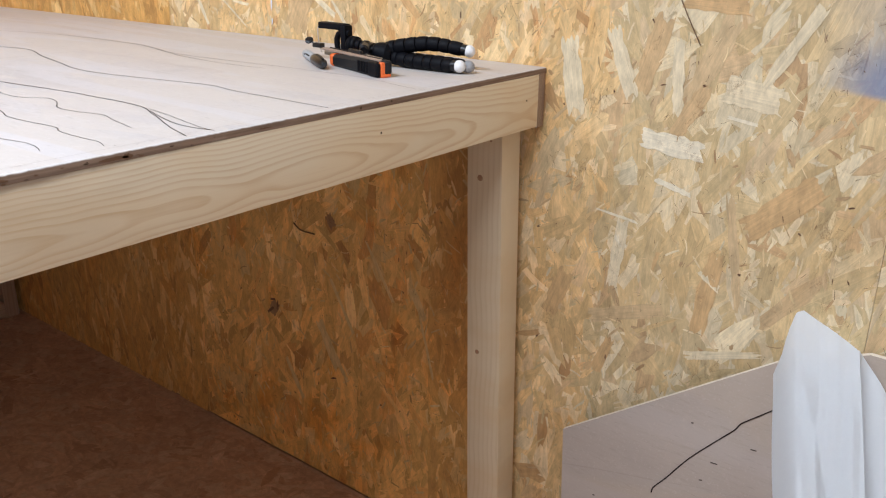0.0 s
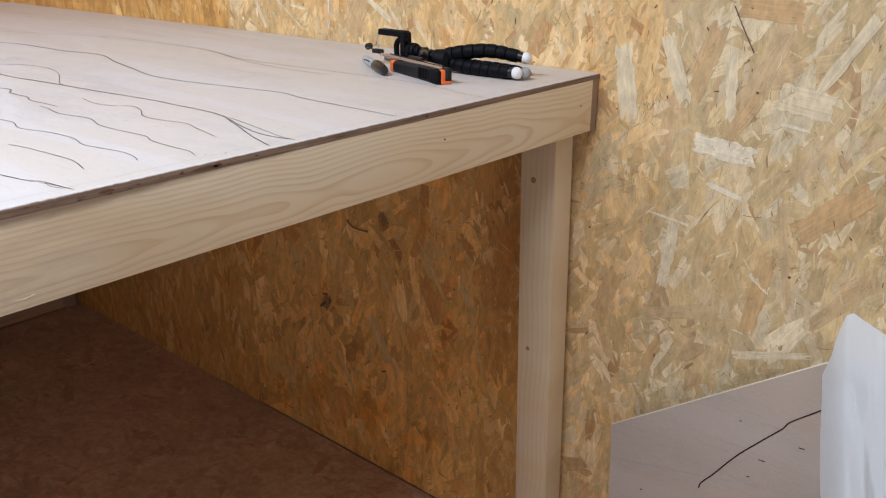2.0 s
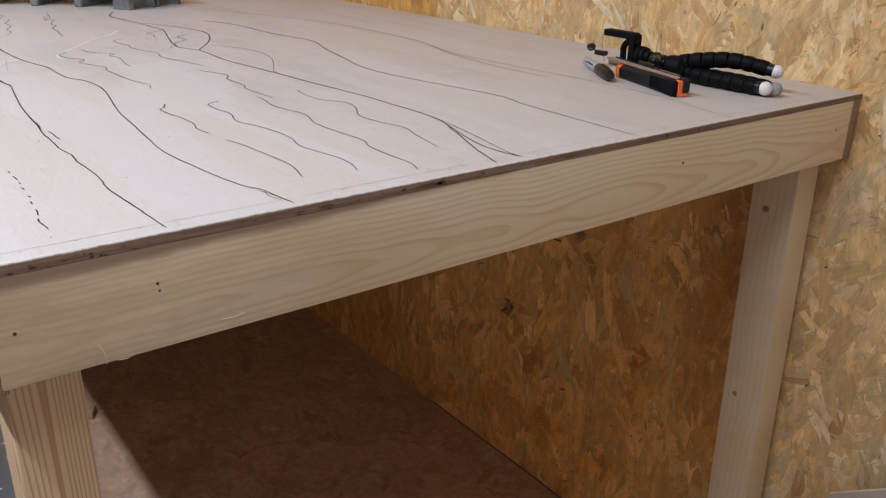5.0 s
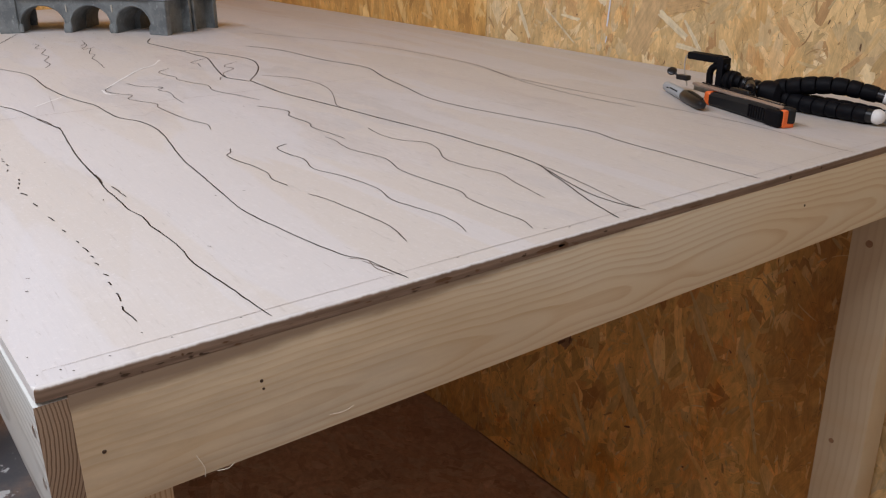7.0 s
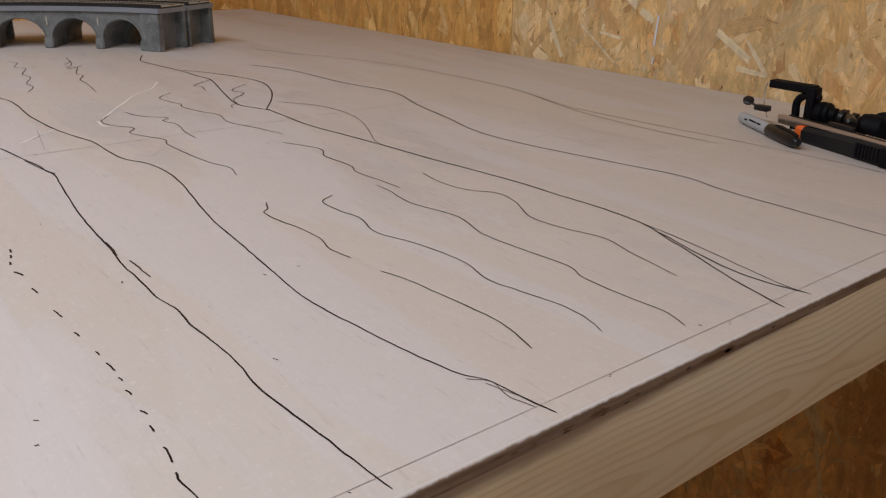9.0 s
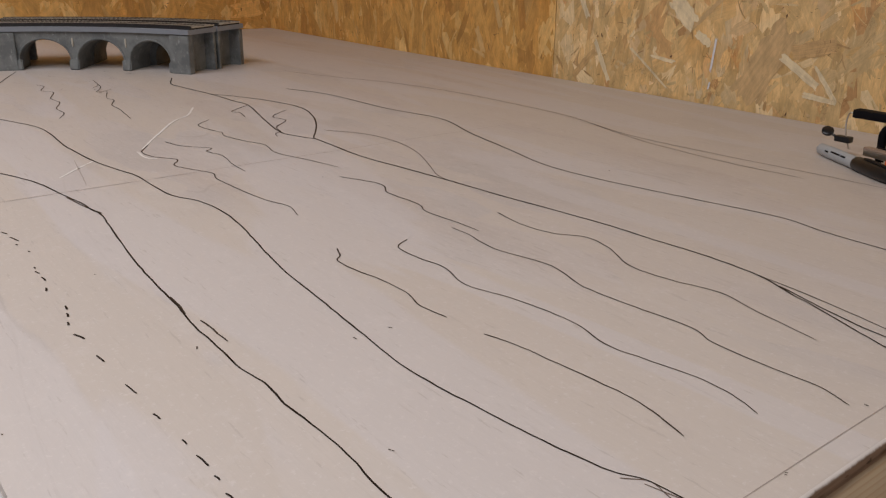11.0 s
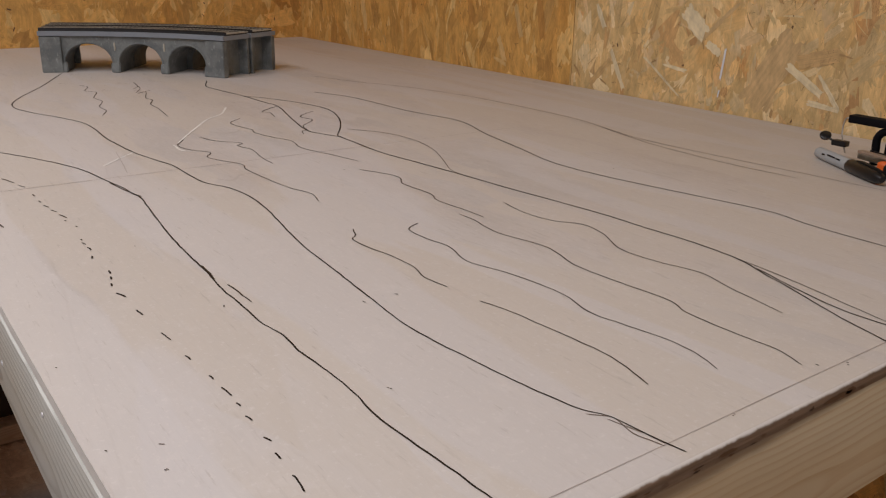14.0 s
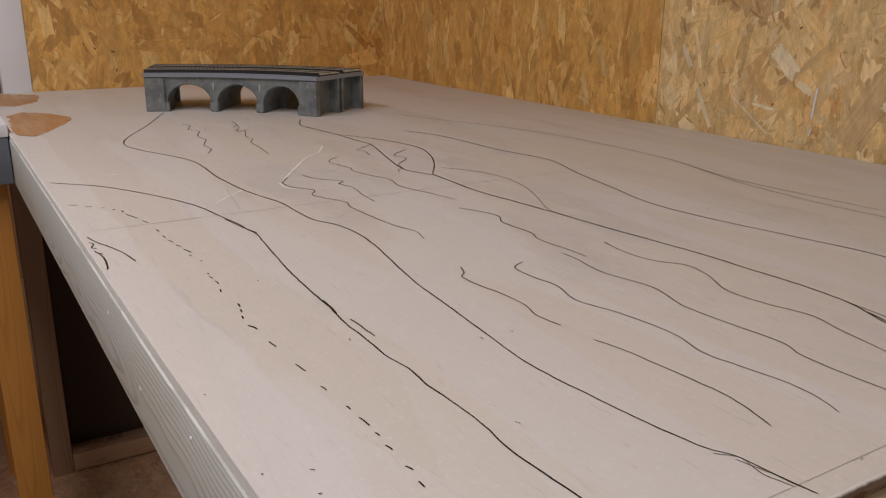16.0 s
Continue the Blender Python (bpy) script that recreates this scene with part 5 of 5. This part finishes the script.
def laid(m, build):
    bm = bmesh.new()
    build(bm)
    bm.transform(m)
    return bm


def knife_body(bm):
    n = 14
    rows = []
    for i in range(n + 1):
        t = i / n
        x = 0.022 + (KL - 0.016 - 0.022) * t
        h = 0.0195 + 0.004 * t + 0.0015 * math.sin(t * math.pi)
        w = 0.0105 + 0.003 * t
        rows.append([bm.verts.new((x, w * c * (1 - 0.12 * (abs(s) > 0.9)), h * 0.5 + s * h * 0.5 + 0.0006)) for c, s in ((-0.75, -1), (-1, -0.6), (-1, 0.55), (-0.7, 1), (0.7, 1), (1, 0.55), (1, -0.6), (0.75, -1))])
    for p, q in zip(rows, rows[1:]):
        for i in range(8):
            bm.faces.new((p[i], p[(i + 1) % 8], q[(i + 1) % 8], q[i]))
    bm.faces.new(rows[0])
    bm.faces.new(rows[-1][::-1])


body = part("grip", laid(KM, knife_body), grey_black, knife, "worn black rubber grip")
part("nose_collar", laid(KM, lambda bm: solid(bm, (0.009, -0.0108, 0.0006), (0.0235, 0.0108, 0.0205), 0.0055, 4)), orange, knife, "orange plastic collar")
part("grip_bulge", laid(KM, lambda bm: solid(bm, (KL - 0.032, -0.0150, 0.0008), (KL - 0.0035, -0.0050, 0.0232), 0.0048, 5)), rubber, body)
part("end_band", laid(KM, lambda bm: solid(bm, (KL - 0.012, -0.0072, 0.0006), (KL - 0.0025, 0.0015, 0.0236), 0.003, 3)), orange, knife, "orange plastic core")
part("base_plate", laid(KM, lambda bm: solid(bm, (KL - 0.016, -0.0070, 0.0004), (KL - 0.0015, 0.0110, 0.0058), 0.002, 2)), orange, knife)
part("end_cap", laid(KM, lambda bm: solid(bm, (KL - 0.020, 0.0000, 0.0045), (KL - 0.0010, 0.0130, 0.0262), 0.005, 4)), grey_black, knife)
part("blade_channel", laid(KM, lambda bm: solid(bm, (-0.030, -0.004, 0.0225), (KL - 0.014, 0.0060, 0.0258), 0.0006)), tan_metal, knife, "dull metal blade channel")
part("blade", laid(KM, lambda bm: solid(bm, (-0.036, 0.0035, 0.013), (0.03, 0.0045, 0.0225), 0.0002)), steel, knife, "steel snap-off blade")
part("channel_rim", laid(KM, lambda bm: solid(bm, (-0.020, 0.0062, 0.0195), (KL - 0.020, 0.0088, 0.0272), 0.0006)), gloss_black, knife)
for i in range(9):
    x = KL - 0.072 + i * 0.0056
    part("rim_notch", laid(KM, lambda bm: solid(bm, (x, 0.0060, 0.0265), (x + 0.0028, 0.0090, 0.0278), 0.0004)), steel, knife)
part("slider", laid(KM, lambda bm: solid(bm, (0.045, 0.006, 0.0225), (0.085, 0.0135, 0.0315), 0.003, 3)), gloss_black, knife)
for i in range(7):
    x = KL - 0.066 + i * 0.0052
    part("grip_rib", laid(KM, lambda bm: solid(bm, (x, -0.0142, 0.004), (x + 0.0030, -0.0115, 0.0215), 0.0010)), rubber, body)

MA, MB = Vector((-0.388, -0.197, ZT + 0.0082)), Vector((-0.252, -0.282, ZT + 0.0092))
pen = thing("marker_pen", (*((MA + MB) / 2).xy, ZT), "grey permanent marker pen with a black cap, beside the knife", "marker pen")
ml = (MB - MA).length
bm = bmesh.new()
lathe(bm, MA, MB, [(0, 0.0035), (0.0015, 0.0062), (0.004, 0.0074), (0.03, 0.0081), (ml * 0.55, 0.0081)], 22)
part("barrel", bm, grey_pen, pen, "light grey barrel with worn print")
bm = bmesh.new()
lathe(bm, MA + (MB - MA) * 0.53, MB, [(0, 0.0085), (0.002, 0.0091), (ml * 0.25, 0.0091), (ml * 0.38, 0.0083), (ml * 0.44, 0.0064), (ml * 0.47, 0.0038)], 22)
cap = part("cap", bm, gloss_black, pen, "glossy black cap")
mx = (MB - MA).normalized()
bm = bmesh.new()
pipe(bm, [MA + mx * (ml * s) + Vector((0, 0, z)) for s, z in ((0.62, 0.0092), (0.70, 0.0106), (0.85, 0.0102), (0.97, 0.0085))], 0.0016, 8)
part("clip", bm, gloss_black, cap)
ms = Vector((mx.y, -mx.x, 0))
for s0, s1, e in ((0.16, 0.20, 0.3), (0.24, 0.36, 0.5), (0.38, 0.44, 0.5)):
    bm = bmesh.new()
    pts = [MA + mx * (ml * s) + (ms * math.cos(e) + Vector((0, 0, math.sin(e)))) * 0.0080 for s in (s0, (s0 + s1) / 2, s1)]
    pipe(bm, pts, 0.0012, 6)
    part("print_bar", bm, rubber, pen)


# ---- the leaning panel and the cloth ----
panel = thing("plywood_offcut", (0.5, -0.1, 0.0), "shaped plywood offcut with a marker line, leaning on the wall", "plywood panel")


def lean_y(z):
    return -0.014 - 0.10 * (0.78 - z)


outline = [(0.152, 0.0), (0.108, 0.453), (0.456, 0.699), (0.578, 0.750), (0.75, 0.748), (1.15, 0.690), (1.15, 0.0)]
bm = bmesh.new()
f = [bm.verts.new((x, lean_y(z) - 0.009, z)) for x, z in outline]
g = [bm.verts.new((x, lean_y(z), z)) for x, z in outline]
bm.faces.new(f)
bm.faces.new(g[::-1])
for i in range(len(f)):
    j = (i + 1) % len(f)
    bm.faces.new((f[i], g[i], g[j], f[j])).material_index = 1
sheet = part("sheet", bm, [ply_panel, ply_pale], panel)
bm = bmesh.new()
c = smooth_curve([(x, lean_y(z) - 0.0095, z) for x, z in ((0.292, 0.402), (0.295, 0.414), (0.314, 0.440), (0.347, 0.490), (0.389, 0.541), (0.412, 0.568), (0.420, 0.582), (0.445, 0.605), (0.470, 0.627), (0.495, 0.647), (0.52, 0.66))], 4)
pipe(bm, c, 0.0011, 6)
part("pen_line", bm, ink, sheet, "bold black marker line")
for x, z, l in ((0.446, 0.545, 0.0045), (0.389, 0.498, 0.0055), (0.343, 0.554, 0.0018), (0.372, 0.460, 0.0022), (0.186, 0.349, 0.0018)):
    bm = bmesh.new()
    pipe(bm, [(x - l, lean_y(z) - 0.0094, z), (x + l, lean_y(z) - 0.0094, z + 0.001)], 0.0008, 6)
    part("pen_mark", bm, ink_thin, sheet)


def sheet_cloth():
    """A white dust sheet hung over the panel: a tall pleat with creased folds beside it."""
    bm = bmesh.new()
    nu, nv = 110, 90
    folds = [(0.0, 0.018), (0.04, 0.004), (0.12, 0.0), (0.25, 0.003), (0.44, -0.004), (0.462, 0.022), (0.62, 0.012), (0.8, 0.02), (1.0, 0.015)]
    tops = [(0.0, 0.682), (0.035, 0.765), (0.06, 0.794), (0.10, 0.801), (0.30, 0.781), (0.455, 0.762), (0.60, 0.722), (0.80, 0.650), (1.0, 0.60)]

    # sharp creases across the cloth: from, to, height and reach
    creases = [(0.20, 0.06, 0.12, 0.34, 0.007, 0.05), (0.02, 0.27, 0.12, 0.50, 0.010, 0.06), (0.43, 0.33, 0.26, 0.44, 0.009, 0.05), (0.09, 0.10, 0.33, 0.40, -0.006, 0.06),
               (0.38, 0.08, 0.34, 0.36, 0.006, 0.05), (0.05, 0.09, 0.16, 0.11, 0.004, 0.03), (0.22, 0.42, 0.40, 0.62, 0.008, 0.06)]

    def along(table, u):
        for p, q in zip(table, table[1:]):
            if u <= q[0]:
                k = (u - p[0]) / (q[0] - p[0])
                return p[1] + (q[1] - p[1]) * k
        return table[-1][1]

    rows = []
    for i in range(nu + 1):
        u = i / nu
        row = []
        for j in range(nv + 1):
            v = j / nv
            z = along(tops, u) * (1 - v) + 0.003 * v
            x = 0.466 + 0.235 * u + 0.06 * v * u
            y = lean_y(min(z, 0.74)) - 0.034 + along(folds, u) * (0.45 + 0.9 * v) - 0.20 * v
            y -= 0.007 * noise.noise((u * 3, v * 4, 1.7)) + 0.002 * noise.noise((u * 7, v * 6, 4.2))
            # a back layer shows as a narrow strip along the outer edge, below the bend
            lap = 0.015 + 0.17 * max(0.0, v - 0.28) ** 1.3
            y += 0.010 * max(0.0, min(1.0, (lap - u) / 0.012))
            # the beside flap sags into a cross fold
            if u > 0.47:
                y -= 0.014 * max(0.0, min(1.0, (v - 0.40 + 0.10 * (u - 0.47)) / 0.02)) * (1.0 - 0.8 * min(1.0, max(0.0, v - 0.42) / 0.25))
            fold = 0.55 - 0.45 * v + 0.10 * math.sin(v * 7.0 + 2.2)
            y -= 0.009 * math.exp(-((u * 2.1 - fold) / 0.16) ** 2) * min(1.0, v * 5)
            y += 0.004 * abs(noise.noise((u * 6 + v * 2, v * 4 - u, 9.1)))
            for u0, v0, u1, v1, rise, wide in creases:
                k = max(0.0, min(1.0, ((u - u0) * (u1 - u0) + (v - v0) * (v1 - v0)) / ((u1 - u0) ** 2 + (v1 - v0) ** 2)))
                away = math.hypot(u - u0 - k * (u1 - u0), v - v0 - k * (v1 - v0)) / wide
                y -= rise * max(0.0, 1.0 - away) * min(1.0, 4 * (k + 0.08), 4 * (1.08 - k))
            y = min(y, lean_y(z) - 0.012)
            row.append(bm.verts.new((x - 0.72 * (y + 0.055), y, z)))
        rows.append(row)
    for a, b in zip(rows, rows[1:]):
        for j in range(nv):
            bm.faces.new((a[j], b[j], b[j + 1], a[j + 1]))
    bmesh.ops.solidify(bm, geom=list(bm.faces), thickness=0.0012)
    ob = part("dust_sheet", bm, cloth)
    return tagged(ob, "creased white dust sheet draped over the plywood offcut", "dust sheet")


sheet_cloth()

# ---- the neighbouring bench ----
side = thing("side_bench", (-1.95, -1.60, 0.0), "neighbouring bench with white top and slate-grey edge on an orange leg", "workbench")
box_part("bench_top", (-2.36, -2.2, 1.093), (-1.60, -1.226, 1.118), white_paint, side, 0.004, "white painted top")
box_part("edge_board", (-1.645, -2.2, 1.0), (-1.602, -1.228, 1.0925), slate_paint, side, 0.003, "slate-grey painted edge board")
for x, y in ((-1.72, -1.307), (-2.34, -1.307), (-1.72, -2.17), (-2.34, -2.17)):
    bm = bmesh.new()
    solid(bm, (x, y, 0.0), (x + 0.07, y + 0.068, 0.9995 if x > -2 else 1.0925), 0.004)
    part("leg", bm, pine_old, side, "orange varnished pine leg")

off = thing("wood_offcut", (-1.55, -0.86, 0.0), "small wooden offcut lying on the floor", "offcut")
bm = bmesh.new()
solid(bm, (-0.045, -0.022, 0.0005), (0.045, 0.022, 0.022), 0.003)
bm.transform(pose(-1.58, -0.865, 0, 0, 0, 62))
part("block", bm, pine_rail, off)
